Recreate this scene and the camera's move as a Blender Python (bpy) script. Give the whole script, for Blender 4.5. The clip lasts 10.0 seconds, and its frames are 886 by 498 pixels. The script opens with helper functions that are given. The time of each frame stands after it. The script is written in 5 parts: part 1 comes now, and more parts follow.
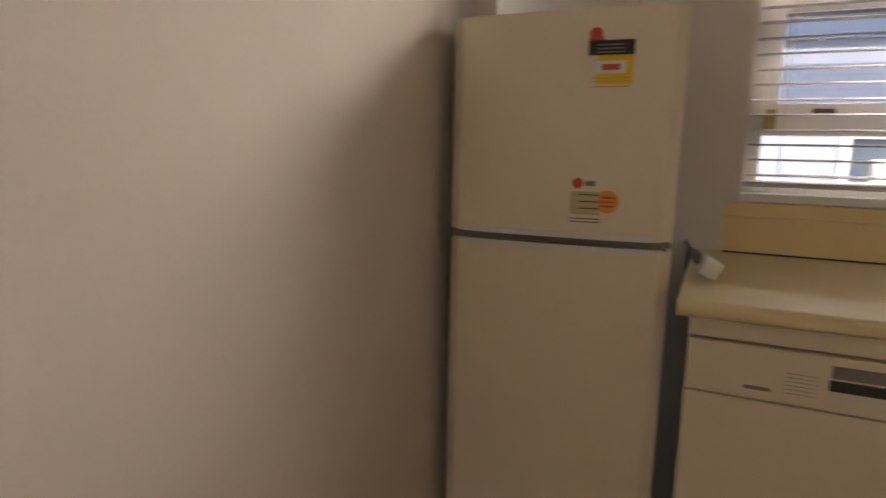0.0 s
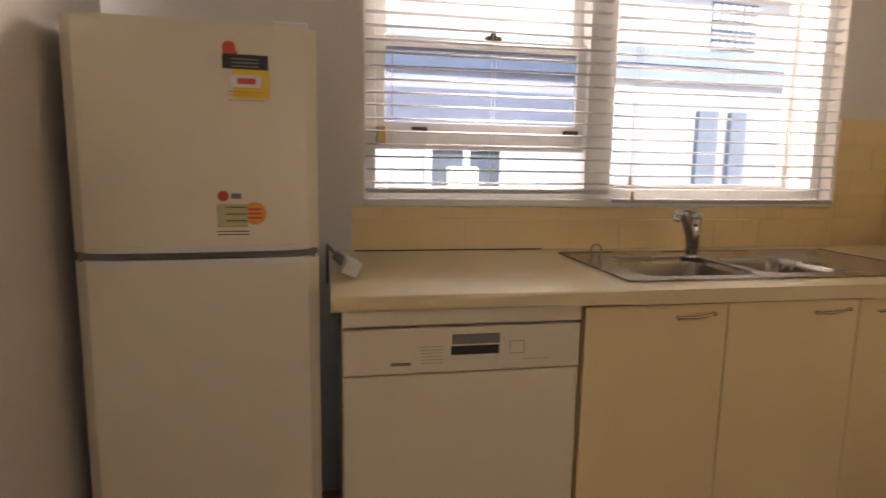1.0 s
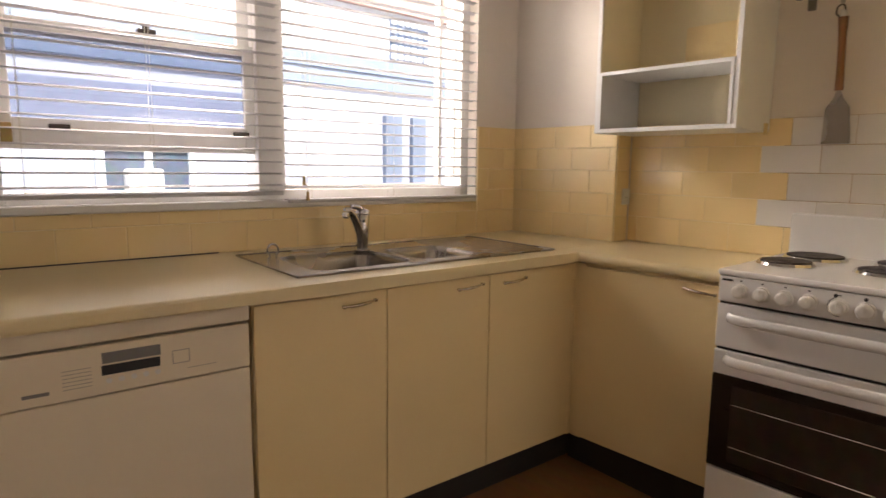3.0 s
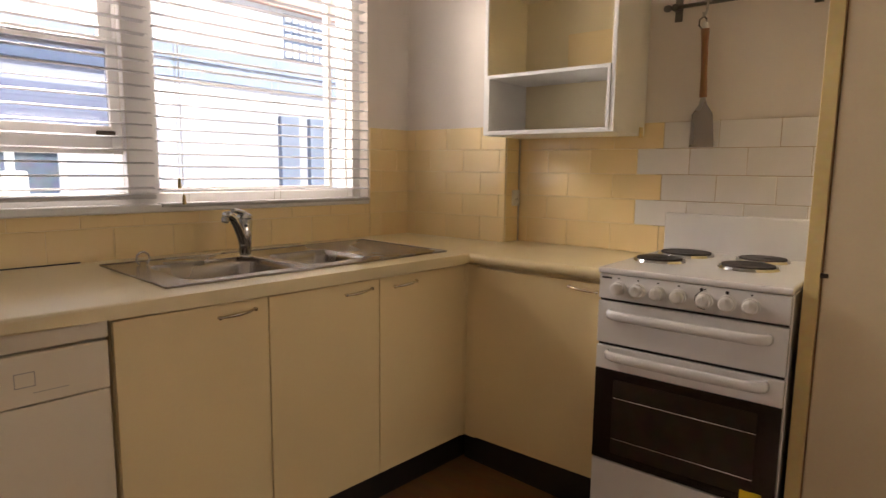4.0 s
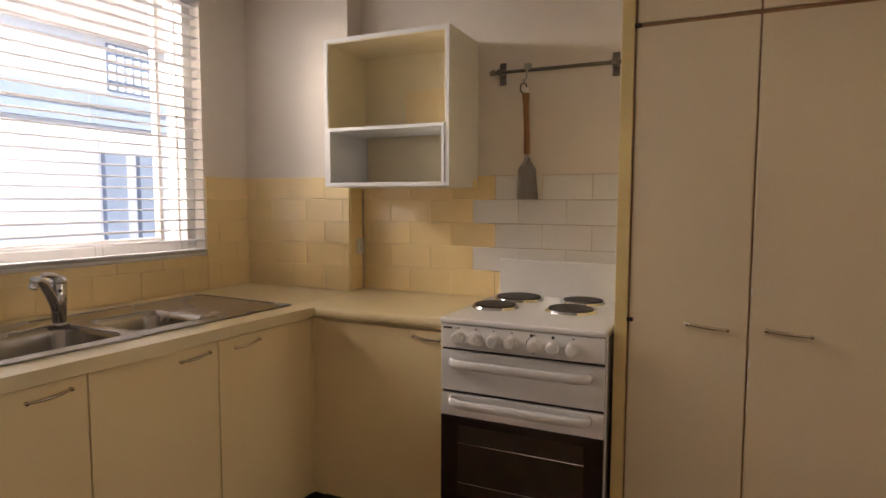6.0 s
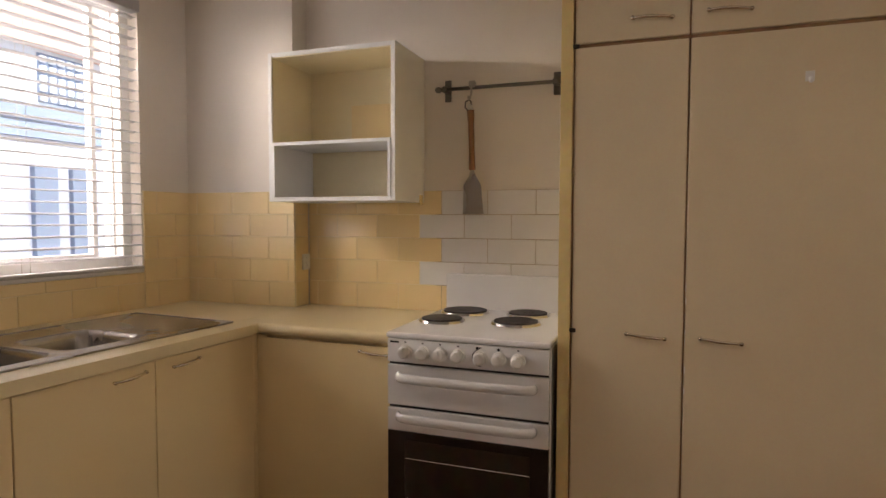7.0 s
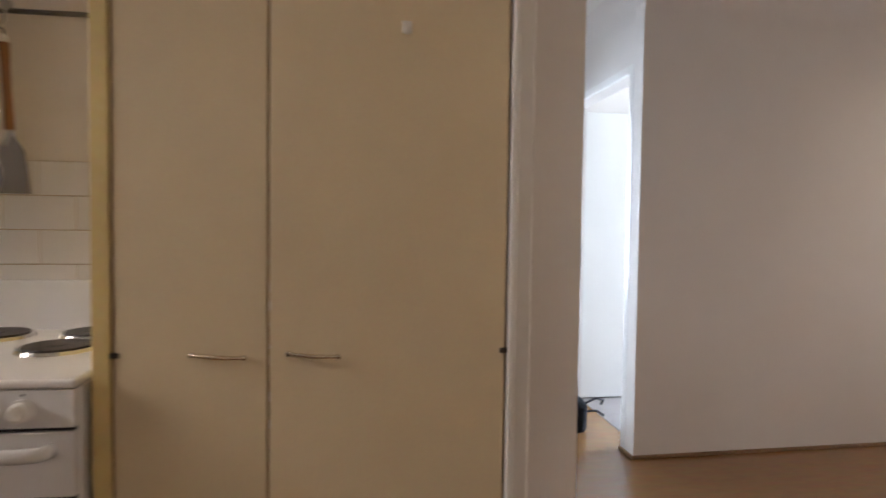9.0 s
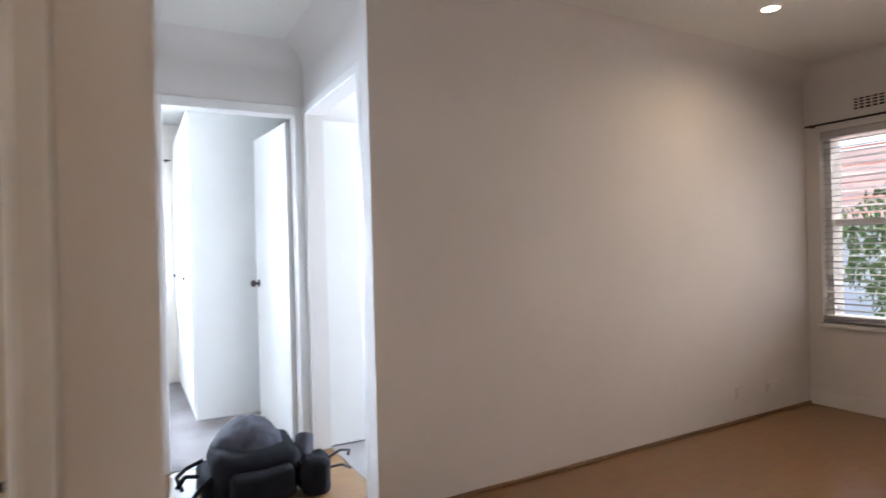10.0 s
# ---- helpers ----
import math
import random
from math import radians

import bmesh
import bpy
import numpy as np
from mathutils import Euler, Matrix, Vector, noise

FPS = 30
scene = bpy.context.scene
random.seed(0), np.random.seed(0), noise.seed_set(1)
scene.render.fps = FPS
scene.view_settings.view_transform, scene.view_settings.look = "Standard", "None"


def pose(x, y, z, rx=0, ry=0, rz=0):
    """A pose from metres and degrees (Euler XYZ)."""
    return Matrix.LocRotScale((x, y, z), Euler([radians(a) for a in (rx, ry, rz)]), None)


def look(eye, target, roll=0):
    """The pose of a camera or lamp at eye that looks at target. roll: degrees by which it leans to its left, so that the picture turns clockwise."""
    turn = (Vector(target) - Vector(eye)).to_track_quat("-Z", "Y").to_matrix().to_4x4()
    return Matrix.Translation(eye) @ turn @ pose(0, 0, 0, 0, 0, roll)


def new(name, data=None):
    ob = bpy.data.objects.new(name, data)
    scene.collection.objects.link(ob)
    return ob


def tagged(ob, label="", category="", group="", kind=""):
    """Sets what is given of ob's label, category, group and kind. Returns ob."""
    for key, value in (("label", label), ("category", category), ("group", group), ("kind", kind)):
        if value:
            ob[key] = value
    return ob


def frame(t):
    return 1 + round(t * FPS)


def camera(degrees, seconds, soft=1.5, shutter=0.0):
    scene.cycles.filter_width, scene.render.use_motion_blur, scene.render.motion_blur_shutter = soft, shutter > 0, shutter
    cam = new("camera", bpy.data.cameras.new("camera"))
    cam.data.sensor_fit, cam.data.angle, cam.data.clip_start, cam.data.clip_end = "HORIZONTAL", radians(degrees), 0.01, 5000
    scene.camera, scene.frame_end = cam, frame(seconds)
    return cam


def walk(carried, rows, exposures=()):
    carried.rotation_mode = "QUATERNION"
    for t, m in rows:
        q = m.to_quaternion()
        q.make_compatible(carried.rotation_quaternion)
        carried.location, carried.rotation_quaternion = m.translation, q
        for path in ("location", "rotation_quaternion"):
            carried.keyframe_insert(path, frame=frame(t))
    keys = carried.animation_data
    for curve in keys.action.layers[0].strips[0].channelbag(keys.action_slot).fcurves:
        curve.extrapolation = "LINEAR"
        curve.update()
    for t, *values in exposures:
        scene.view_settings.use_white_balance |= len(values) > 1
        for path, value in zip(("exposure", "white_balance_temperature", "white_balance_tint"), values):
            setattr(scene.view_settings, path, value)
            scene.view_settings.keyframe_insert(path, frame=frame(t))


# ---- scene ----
cam = camera(73.3, 10.0, 1.5, 0.3)
PATH = [
    (0, (0.545, 0.663, 1.217), (-0.147, 2.507, 0.876), 1.1),
    (0.5, (0.502, 0.657, 1.203), (0.539, 2.633, 0.896), 1.2),
    (1, (0.48, 0.619, 1.225), (0.994, 2.53, 0.934), 1.0),
    (1.5, (0.49, 0.586, 1.233), (1.269, 2.406, 0.95), 0.9),
    (2, (0.535, 0.552, 1.232), (1.52, 2.271, 0.957), 0.7),
    (2.5, (0.566, 0.53, 1.227), (1.734, 2.13, 0.956), 0.7),
    (3, (0.579, 0.513, 1.227), (1.906, 1.984, 0.954), 0.7),
    (4.3, (0.669, 0.493, 1.226), (2.243, 1.698, 0.96), 0.6),
    (4.5, (0.675, 0.493, 1.243), (2.265, 1.675, 0.971), 0.5),
    (5, (0.665, 0.51, 1.281), (2.332, 1.583, 1.017), 0.5),
    (5.5, (0.649, 0.49, 1.298), (2.4, 1.433, 1.089), 0.4),
    (6, (0.644, 0.456, 1.31), (2.454, 1.292, 1.153), 0.2),
    (7.5, (0.638, 0.433, 1.283), (2.545, 1.03, 1.202), 0.5),
    (8, (0.688, 0.379, 1.247), (2.637, 0.824, 1.182), 0.9),
    (8.5, (0.916, 0.262, 1.253), (2.909, 0.354, 1.179), 0.9),
    (9.0, (1.138, 0.168, 1.250), (3.122, -0.096, 1.170), 0.8),
    (9.2, (1.263, 0.090, 1.240), (3.219, -0.319, 1.163), 0.4),
    (9.6, (1.493, -0.040, 1.228), (3.357, -0.763, 1.200), -1.0),
    (9.8, (1.555, -0.148, 1.236), (3.360, -1.008, 1.215), -1.0),
    (10, (1.578, -0.288, 1.237), (3.347, -1.227, 1.237), -1.5),
]
walk(cam, [(t, look(eye, target, roll)) for t, eye, target, roll in PATH],
     [(0, 0.80, 7300, 12), (1, 1.12, 7200, 14), (1.7, 1.32, 7150, 14), (2.2, 1.34, 7150, 14), (3, 1.24, 7050, 14), (4.5, 1.17, 7050, 14), (6, 1.06, 6950, 14), (7.5, 1.12, 6800, 14), (8, 1.22, 6750, 14), (9, 1.12, 6600, 13), (9.6, 1.14, 6550, 13), (10, 1.23, 6450, 13)])

# ---- world, sun, lamps ----
world = bpy.data.worlds.new("sky")
world.use_nodes = True
scene.world = world
_wn = world.node_tree
_sky = _wn.nodes.new("ShaderNodeTexSky")
_sky.sky_type, _sky.sun_disc = "NISHITA", False
_sky.sun_elevation, _sky.sun_rotation = radians(50), radians(180)
_wn.links.new(_sky.outputs[0], _wn.nodes["Background"].inputs[0])
_wn.nodes["Background"].inputs[1].default_value = 0.15

CEIL = 2.52


def lamp(name, kind, m, energy, colour, size=0.1, size_y=None, spread=None):
    d = bpy.data.lights.new(name, kind)
    d.energy, d.color = energy, colour
    if kind == "AREA":
        d.size = size
        d.shape = "DISK" if size_y is None else "RECTANGLE"
        if size_y is not None:
            d.size_y = size_y
        if spread:
            d.spread = radians(spread)
    ob = new(name, d)
    ob.matrix_world = m
    return ob


sun = lamp("sun", "SUN", look((0, 0, 0), (0.06, 0.66, -0.79)), 5.0, (1.0, 0.95, 0.87))
sun.data.angle = radians(0.5)
DAY = (1.0, 0.91, 0.84)
DAYBLUE = (0.62, 0.79, 1.0)
LIVING_SOUTH = -4.85
WARM = (1.0, 0.76, 0.50)
# sky light at the windows
lamp("daylight_kitchen", "AREA", look((1.72, 3.6, 2.38), (1.2, 0.6, 0.9)), 50, (1.0, 0.93, 0.90), 0.9, 0.5)
lamp("daylight_living", "AREA", look((2.75, LIVING_SOUTH - 0.2, 1.35), (2.75, 0, 1.0)), 13, DAY, 1.3, 1.2)
lamp("daylight_bedroom", "AREA", look((8.2, 0.2, 1.42), (0, 0.2, 1.2)), 150, DAYBLUE, 1.5, 1.3)
lamp("daylight_small_bedroom", "AREA", look((5.3, LIVING_SOUTH - 0.3, 1.4), (5.3, 0, 1.2)), 150, DAYBLUE, 1.35, 1.35)
# first one is known; the other two are unseen, added for warm fill
DOWNLIGHTS = [(3.62, -3.46), (1.2, -3.46), (1.25, -0.45)]
for _x, _y in DOWNLIGHTS:
    lamp("downlight_glow", "AREA", look((_x, _y, CEIL - 0.03), (_x, _y + 1e-4, 0)), 1.3, WARM, 0.085, None, 150)

# ---- materials ----


def mat(name, colour, rough=0.5, metal=0.0, grain=40.0, vary=0.06, bump=0.03, stain=2.5, spec=0.5, coat=0.0, stretch=(1, 1, 1), dark=None):
    """Two scales of variation in colour and gloss, with a fine relief."""
    m = bpy.data.materials.new(name)
    m.use_nodes = True
    nt = m.node_tree
    n, l = nt.nodes, nt.links
    b = n["Principled BSDF"]
    b.inputs["Metallic"].default_value = metal
    b.inputs["Specular IOR Level"].default_value = spec
    b.inputs["Coat Weight"].default_value = coat
    b.inputs["Coat Roughness"].default_value = 0.12
    tc, mp = n.new("ShaderNodeTexCoord"), n.new("ShaderNodeMapping")
    mp.inputs["Scale"].default_value = stretch
    l.new(tc.outputs["Object"], mp.inputs["Vector"])
    fine, broad = n.new("ShaderNodeTexNoise"), n.new("ShaderNodeTexNoise")
    for t, s, d in ((fine, grain, 3.0), (broad, stain, 4.0)):
        t.inputs["Scale"].default_value, t.inputs["Detail"].default_value = s, d
        l.new(mp.outputs[0], t.inputs["Vector"])
    lo = dark or tuple(c * (1 - 2.2 * vary) for c in colour)
    mix1, mix2 = n.new("ShaderNodeMix"), n.new("ShaderNodeMix")
    for x in (mix1, mix2):
        x.data_type = "RGBA"
    ramp = n.new("ShaderNodeValToRGB")
    ramp.color_ramp.elements[0].position, ramp.color_ramp.elements[1].position = 0.35, 0.65
    l.new(broad.outputs[0], ramp.inputs[0])
    l.new(ramp.outputs[0], mix1.inputs[0])
    mix1.inputs[6].default_value, mix1.inputs[7].default_value = (*lo, 1), (*colour, 1)
    mix2.inputs[0].default_value = vary
    l.new(mix1.outputs[2], mix2.inputs[6])
    l.new(fine.outputs[1], mix2.inputs[7])
    mix2.blend_type = "SOFT_LIGHT"
    mix2.inputs[0].default_value = min(1.0, vary * 4)
    l.new(mix2.outputs[2], b.inputs["Base Color"])
    rr = n.new("ShaderNodeMapRange")
    rr.inputs["To Min"].default_value, rr.inputs["To Max"].default_value = max(0.02, rough * 0.85), min(1.0, rough * 1.15)
    l.new(broad.outputs[0], rr.inputs[0])
    l.new(rr.outputs[0], b.inputs["Roughness"])
    if bump:
        bp = n.new("ShaderNodeBump")
        bp.inputs["Strength"].default_value, bp.inputs["Distance"].default_value = bump, 0.01
        l.new(fine.outputs[0], bp.inputs["Height"])
        l.new(bp.outputs[0], b.inputs["Normal"])
    return m


def tile_mat(name, colour, var=0.10):
    m = mat(name, colour, 0.055, 0, 9, 0.03, 0.05, 1.5, 0.5)
    nt = m.node_tree
    b = nt.nodes["Principled BSDF"]
    src = b.inputs["Base Color"].links[0].from_socket
    info, hsv, mr = nt.nodes.new("ShaderNodeObjectInfo"), nt.nodes.new("ShaderNodeHueSaturation"), nt.nodes.new("ShaderNodeMapRange")
    mr.inputs["To Min"].default_value, mr.inputs["To Max"].default_value = 1 - var, 1 + var * 0.4
    nt.links.new(info.outputs["Random"], mr.inputs[0])
    nt.links.new(mr.outputs[0], hsv.inputs["Value"])
    nt.links.new(src, hsv.inputs["Color"])
    nt.links.new(hsv.outputs[0], b.inputs["Base Color"])
    return m


def glass_mat(name, tint=(1, 1, 1), rough=0.0):
    m = bpy.data.materials.new(name)
    m.use_nodes = True
    b = m.node_tree.nodes["Principled BSDF"]
    b.inputs["Base Color"].default_value = (*tint, 1)
    b.inputs["Transmission Weight"].default_value = 1
    b.inputs["Roughness"].default_value = rough
    b.inputs["IOR"].default_value = 1.45
    return m


def glow_mat(name, colour, strength):
    m = bpy.data.materials.new(name)
    m.use_nodes = True
    b = m.node_tree.nodes["Principled BSDF"]
    b.inputs["Emission Color"].default_value = (*colour, 1)
    b.inputs["Emission Strength"].default_value = strength
    return m


M_WALL = mat("wall_paint", (0.77, 0.705, 0.63), 0.75, 0, 120, 0.025, 0.05, 1.2, 0.3)
M_WALL2 = mat("off_white_wall_paint", (0.74, 0.70, 0.665), 0.75, 0, 120, 0.025, 0.05, 1.2, 0.3)
M_CEIL = mat("ceiling_paint", (0.78, 0.76, 0.71), 0.8, 0, 90, 0.02, 0.04, 1.2, 0.3)
M_TRIM = mat("gloss_trim_paint", (0.78, 0.76, 0.73), 0.35, 0, 60, 0.03, 0.03, 3)
M_WHITE = mat("white_paint", (0.80, 0.79, 0.76), 0.5, 0, 60, 0.02, 0.03, 2)
M_CREAM = mat("cream_laminate", (0.83, 0.66, 0.36), 0.42, 0, 150, 0.025, 0.02, 2.0, 0.45)
M_GABLE = mat("yellowed_edge_paint", (0.70, 0.54, 0.24), 0.45, 0, 50, 0.06, 0.04, 4)
M_PANTRY = mat("beige_laminate", (0.69, 0.575, 0.385), 0.45, 0, 120, 0.03, 0.03, 1.6)
M_LINING = mat("pale_cream_lining", (0.80, 0.70, 0.47), 0.45, 0, 120, 0.025, 0.02, 2.0, 0.45)
M_GAP_FILL = mat("brown_gap_fill", (0.34, 0.19, 0.085), 0.7, 0, 60, 0.15, 0.05, 9)
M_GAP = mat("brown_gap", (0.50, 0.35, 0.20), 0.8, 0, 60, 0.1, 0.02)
M_COUNTER = mat("cream_benchtop_laminate", (0.78, 0.65, 0.385), 0.30, 0, 260, 0.05, 0.02, 2.5)
M_KICK = mat("black_kickboard", (0.022, 0.018, 0.016), 0.45, 0, 60, 0.1, 0.05)
M_FLOOR = mat("cork_floor", (0.27, 0.14, 0.058), 0.26, 0, 30, 0.06, 0.03, 1.2, 0.5, 0.15, (1.0, 0.3, 1.0))
M_CARPET = mat("grey_carpet", (0.33, 0.29, 0.28), 0.95, 0, 300, 0.12, 0.5, 3)
M_TILE = tile_mat("yellow_glazed_tile", (0.89, 0.69, 0.37), 0.03)
M_TILE_W = tile_mat("white_glazed_tile", (0.80, 0.77, 0.74), 0.05)
M_GROUT = mat("tile_grout", (0.93, 0.78, 0.50), 0.9, 0, 200, 0.1, 0.1)
M_GROUT_W = mat("brown_grout", (0.46, 0.33, 0.19), 0.9, 0, 200, 0.1, 0.1)
M_ENAMEL = mat("white_enamel", (0.78, 0.77, 0.76), 0.2, 0, 30, 0.02, 0.01, 3, 0.5, 0.3)
M_FRIDGE = mat("fridge_enamel", (0.78, 0.70, 0.545), 0.38, 0, 320, 0.03, 0.06, 2)
M_FRSHADE = mat("shaded_fridge_side", (0.17, 0.145, 0.115), 0.5, 0, 90, 0.05, 0.02, 2)
M_DISH = mat("dishwasher_enamel", (0.78, 0.69, 0.53), 0.35, 0, 90, 0.02, 0.02, 2)
M_PLASTIC = mat("white_plastic", (0.74, 0.72, 0.68), 0.4, 0, 80, 0.02, 0.02)
M_GREYPL = mat("grey_plastic", (0.20, 0.19, 0.18), 0.45, 0, 80, 0.05, 0.03)
M_BLACK = mat("black_plastic", (0.015, 0.014, 0.016), 0.35, 0, 80, 0.1, 0.03)
M_DARKGLASS = mat("oven_glass", (0.018, 0.012, 0.010), 0.06, 0, 20, 0.1, 0.0, 3)
M_STEEL = mat("brushed_steel", (0.43, 0.40, 0.36), 0.27, 1.0, 30, 0.015, 0.0, 3)
M_RAIL = mat("dull_dark_steel", (0.20, 0.18, 0.16), 0.35, 0.9, 40, 0.05, 0.0, 4)
M_PRINT = mat("pale_grey_print", (0.40, 0.355, 0.30), 0.5, 0, 60, 0.03, 0.0)
M_CHROME = mat("chrome", (0.62, 0.61, 0.60), 0.10, 1.0, 60, 0.04, 0.0, 4)
M_BRASSY = mat("satin_nickel_handle", (0.70, 0.62, 0.50), 0.25, 1.0, 60, 0.05, 0.0, 4)
M_IRON = mat("cast_iron_hotplate", (0.040, 0.030, 0.027), 0.55, 0.3, 120, 0.12, 0.1, 6)
M_WOOD = mat("varnished_handle_wood", (0.33, 0.15, 0.06), 0.45, 0, 40, 0.14, 0.05, 6, 0.5, 0, (6, 6, 0.6))
M_SKIRT = mat("stained_skirting", (0.27, 0.155, 0.075), 0.45, 0, 40, 0.12, 0.05, 3)
M_SLAT = mat("white_blind_slat", (0.50, 0.485, 0.48), 0.4, 0, 60, 0.02, 0.0, 4)
M_CORD = mat("blind_cord", (0.66, 0.62, 0.52), 0.8, 0, 200, 0.08, 0.1)
M_BRASS = mat("aged_brass", (0.42, 0.30, 0.12), 0.35, 0.9, 60, 0.1, 0.02)
M_DARKMETAL = mat("dark_bronze", (0.07, 0.055, 0.045), 0.4, 0.8, 60, 0.1, 0.02)
M_STICK_Y = mat("yellow_sticker", (0.78, 0.58, 0.03), 0.4, 0, 60, 0.03, 0.0)
M_STICK_R = mat("red_sticker", (0.62, 0.07, 0.04), 0.4, 0, 60, 0.03, 0.0)
M_STICK_O = mat("orange_sticker", (0.80, 0.34, 0.04), 0.4, 0, 60, 0.03, 0.0)
M_STICK_G = mat("pale_olive_print", (0.52, 0.48, 0.30), 0.5, 0, 60, 0.05, 0.0)
M_INK = mat("black_ink", (0.02, 0.018, 0.02), 0.5, 0, 60, 0.05, 0.0)
M_BAG = mat("black_nylon", (0.012, 0.011, 0.014), 0.85, 0, 260, 0.25, 0.4, 14, 0.2)
M_BAG2 = mat("charcoal_nylon", (0.062, 0.057, 0.072), 0.8, 0, 260, 0.25, 0.4, 14, 0.25)
M_GLASS = glass_mat("window_glass")
M_SHOWER = glass_mat("dusty_glass", (0.40, 0.42, 0.50), 0.03)
M_LAMP = glow_mat("lit_downlight_lens", (1.0, 0.86, 0.66), 14)
M_FACADE = mat("pale_render", (0.70, 0.75, 0.82), 0.85, 0, 30, 0.04, 0.1, 0.8)
M_FACADE2 = mat("blue_grey_render", (0.16, 0.21, 0.30), 0.85, 0, 30, 0.05, 0.1, 0.8)
M_BAND = mat("pale_blue_band_paint", (0.24, 0.31, 0.42), 0.85, 0, 30, 0.05, 0.1, 0.8)
M_LOWER = mat("lavender_render", (0.36, 0.41, 0.52), 0.85, 0, 30, 0.06, 0.1, 0.9)
M_OVENIN = mat("oven_inner_glass", (0.034, 0.024, 0.018), 0.10, 0, 20, 0.1, 0.0, 3)
M_BRICK = mat("pink_brick_paint", (0.62, 0.42, 0.36), 0.85, 0, 30, 0.08, 0.1, 2)
M_DARKPANE = mat("dark_window_pane", (0.10, 0.13, 0.18), 0.1, 0, 10, 0.1, 0.0)
M_GROUND = mat("concrete_yard", (0.40, 0.39, 0.37), 0.9, 0, 30, 0.08, 0.1, 0.7)
M_LEAF = mat("green_leaves", (0.11, 0.19, 0.06), 0.6, 0, 30, 0.25, 0.0, 5)
M_BARK = mat("grey_bark", (0.16, 0.12, 0.09), 0.9, 0, 30, 0.2, 0.4, 5)
M_AWN = mat("faded_awning_cloth", (0.62, 0.30, 0.26), 0.9, 0, 60, 0.06, 0.1, 3)
M_AWN2 = mat("white_awning_cloth", (0.75, 0.70, 0.67), 0.9, 0, 60, 0.04, 0.1, 3)

# ---- mesh helpers ----
PLACE = {}


def bx(bm, x0, x1, y0, y1, z0, z1, bev=0.0, seg=2):
    r = bmesh.ops.create_cube(bm, size=1.0, matrix=Matrix.LocRotScale(((x0 + x1) / 2, (y0 + y1) / 2, (z0 + z1) / 2), None, (abs(x1 - x0), abs(y1 - y0), abs(z1 - z0))))
    if bev:
        es = list({e for v in r["verts"] for e in v.link_edges})
        bmesh.ops.bevel(bm, geom=es, offset=bev, segments=seg, profile=0.5, affect="EDGES")
    return bm


def cyl(bm, p, q, r, seg=20, r2=None, bev=0.0):
    p, q = Vector(p), Vector(q)
    d = q - p
    m = Matrix.Translation((p + q) / 2) @ d.to_track_quat("Z", "Y").to_matrix().to_4x4()
    res = bmesh.ops.create_cone(bm, cap_ends=True, segments=seg, radius1=r, radius2=r if r2 is None else r2, depth=d.length, matrix=m)
    if bev:
        es = [e for e in {e for v in res["verts"] for e in v.link_edges} if any(len(f.verts) > 4 for f in e.link_faces)]
        bmesh.ops.bevel(bm, geom=es, offset=bev, segments=2, profile=0.5, affect="EDGES")
    return bm


def ball(bm, c, sx, sy, sz, seg=16, rot=None):
    m = Matrix.Translation(c) @ (rot or Matrix.Identity(4)) @ Matrix.Diagonal((sx, sy, sz, 1))
    bmesh.ops.create_uvsphere(bm, u_segments=seg, v_segments=max(6, seg // 2), radius=1.0, matrix=m)
    return bm


def tube(bm, pts, r, seg=8):
    pts = [Vector(p) for p in pts]
    rings = []
    for i, p in enumerate(pts):
        d = (pts[min(i + 1, len(pts) - 1)] - pts[max(i - 1, 0)]).normalized()
        a = d.orthogonal().normalized() if i == 0 else (rings_a - d * rings_a.dot(d)).normalized()
        rings_a = a
        b = d.cross(a)
        rr = r(i / (len(pts) - 1)) if callable(r) else r
        rings.append([bm.verts.new(p + (a * math.cos(2 * math.pi * k / seg) + b * math.sin(2 * math.pi * k / seg)) * rr) for k in range(seg)])
    for u, v in zip(rings, rings[1:]):
        for k in range(seg):
            bm.faces.new((u[k], u[(k + 1) % seg], v[(k + 1) % seg], v[k]))
    bm.faces.new(rings[0][::-1])
    bm.faces.new(rings[-1])
    return bm


def prism(bm, outline, axis, a, b):
    """Extrude a 2D outline from a to b along an axis; the outline lies in the other two axes, in x, y, z order."""
    def at(u, v, w):
        return {"x": (w, u, v), "y": (u, w, v), "z": (u, v, w)}[axis]
    lo = [bm.verts.new(at(u, v, a)) for u, v in outline]
    hi = [bm.verts.new(at(u, v, b)) for u, v in outline]
    bm.faces.new(lo)
    bm.faces.new(hi[::-1])
    for i in range(len(outline)):
        j = (i + 1) % len(outline)
        bm.faces.new((lo[i], hi[i], hi[j], lo[j]))
    return bm


def mesh_of(name, bm, material, smooth=False):
    bmesh.ops.recalc_face_normals(bm, faces=bm.faces)
    me = bpy.data.meshes.new(name)
    bm.to_mesh(me)
    bm.free()
    me.materials.append(material)
    if smooth:
        me.polygons.foreach_set("use_smooth", [True] * len(me.polygons))
    return me


def thing(name, at, label, category, group="", kind=""):
    ob = new(name)
    ob.empty_display_size = 0.05
    ob.location = at
    PLACE[ob] = Matrix.Translation(at)
    return tagged(ob, label, category, group, kind)


def part(name, bm, material, parent, label="", smooth=False):
    ob = new(name, mesh_of(name, bm, material, smooth))
    ob.parent = parent
    ob.matrix_basis = PLACE[parent].inverted()
    PLACE[ob] = Matrix.Identity(4)
    return tagged(ob, label)


def solid(name, bm, material, label, category, kind="", group="", smooth=False):
    ob = new(name, mesh_of(name, bm, material, smooth))
    PLACE[ob] = Matrix.Identity(4)
    return tagged(ob, label, category, group, kind)


def nb():
    return bmesh.new()


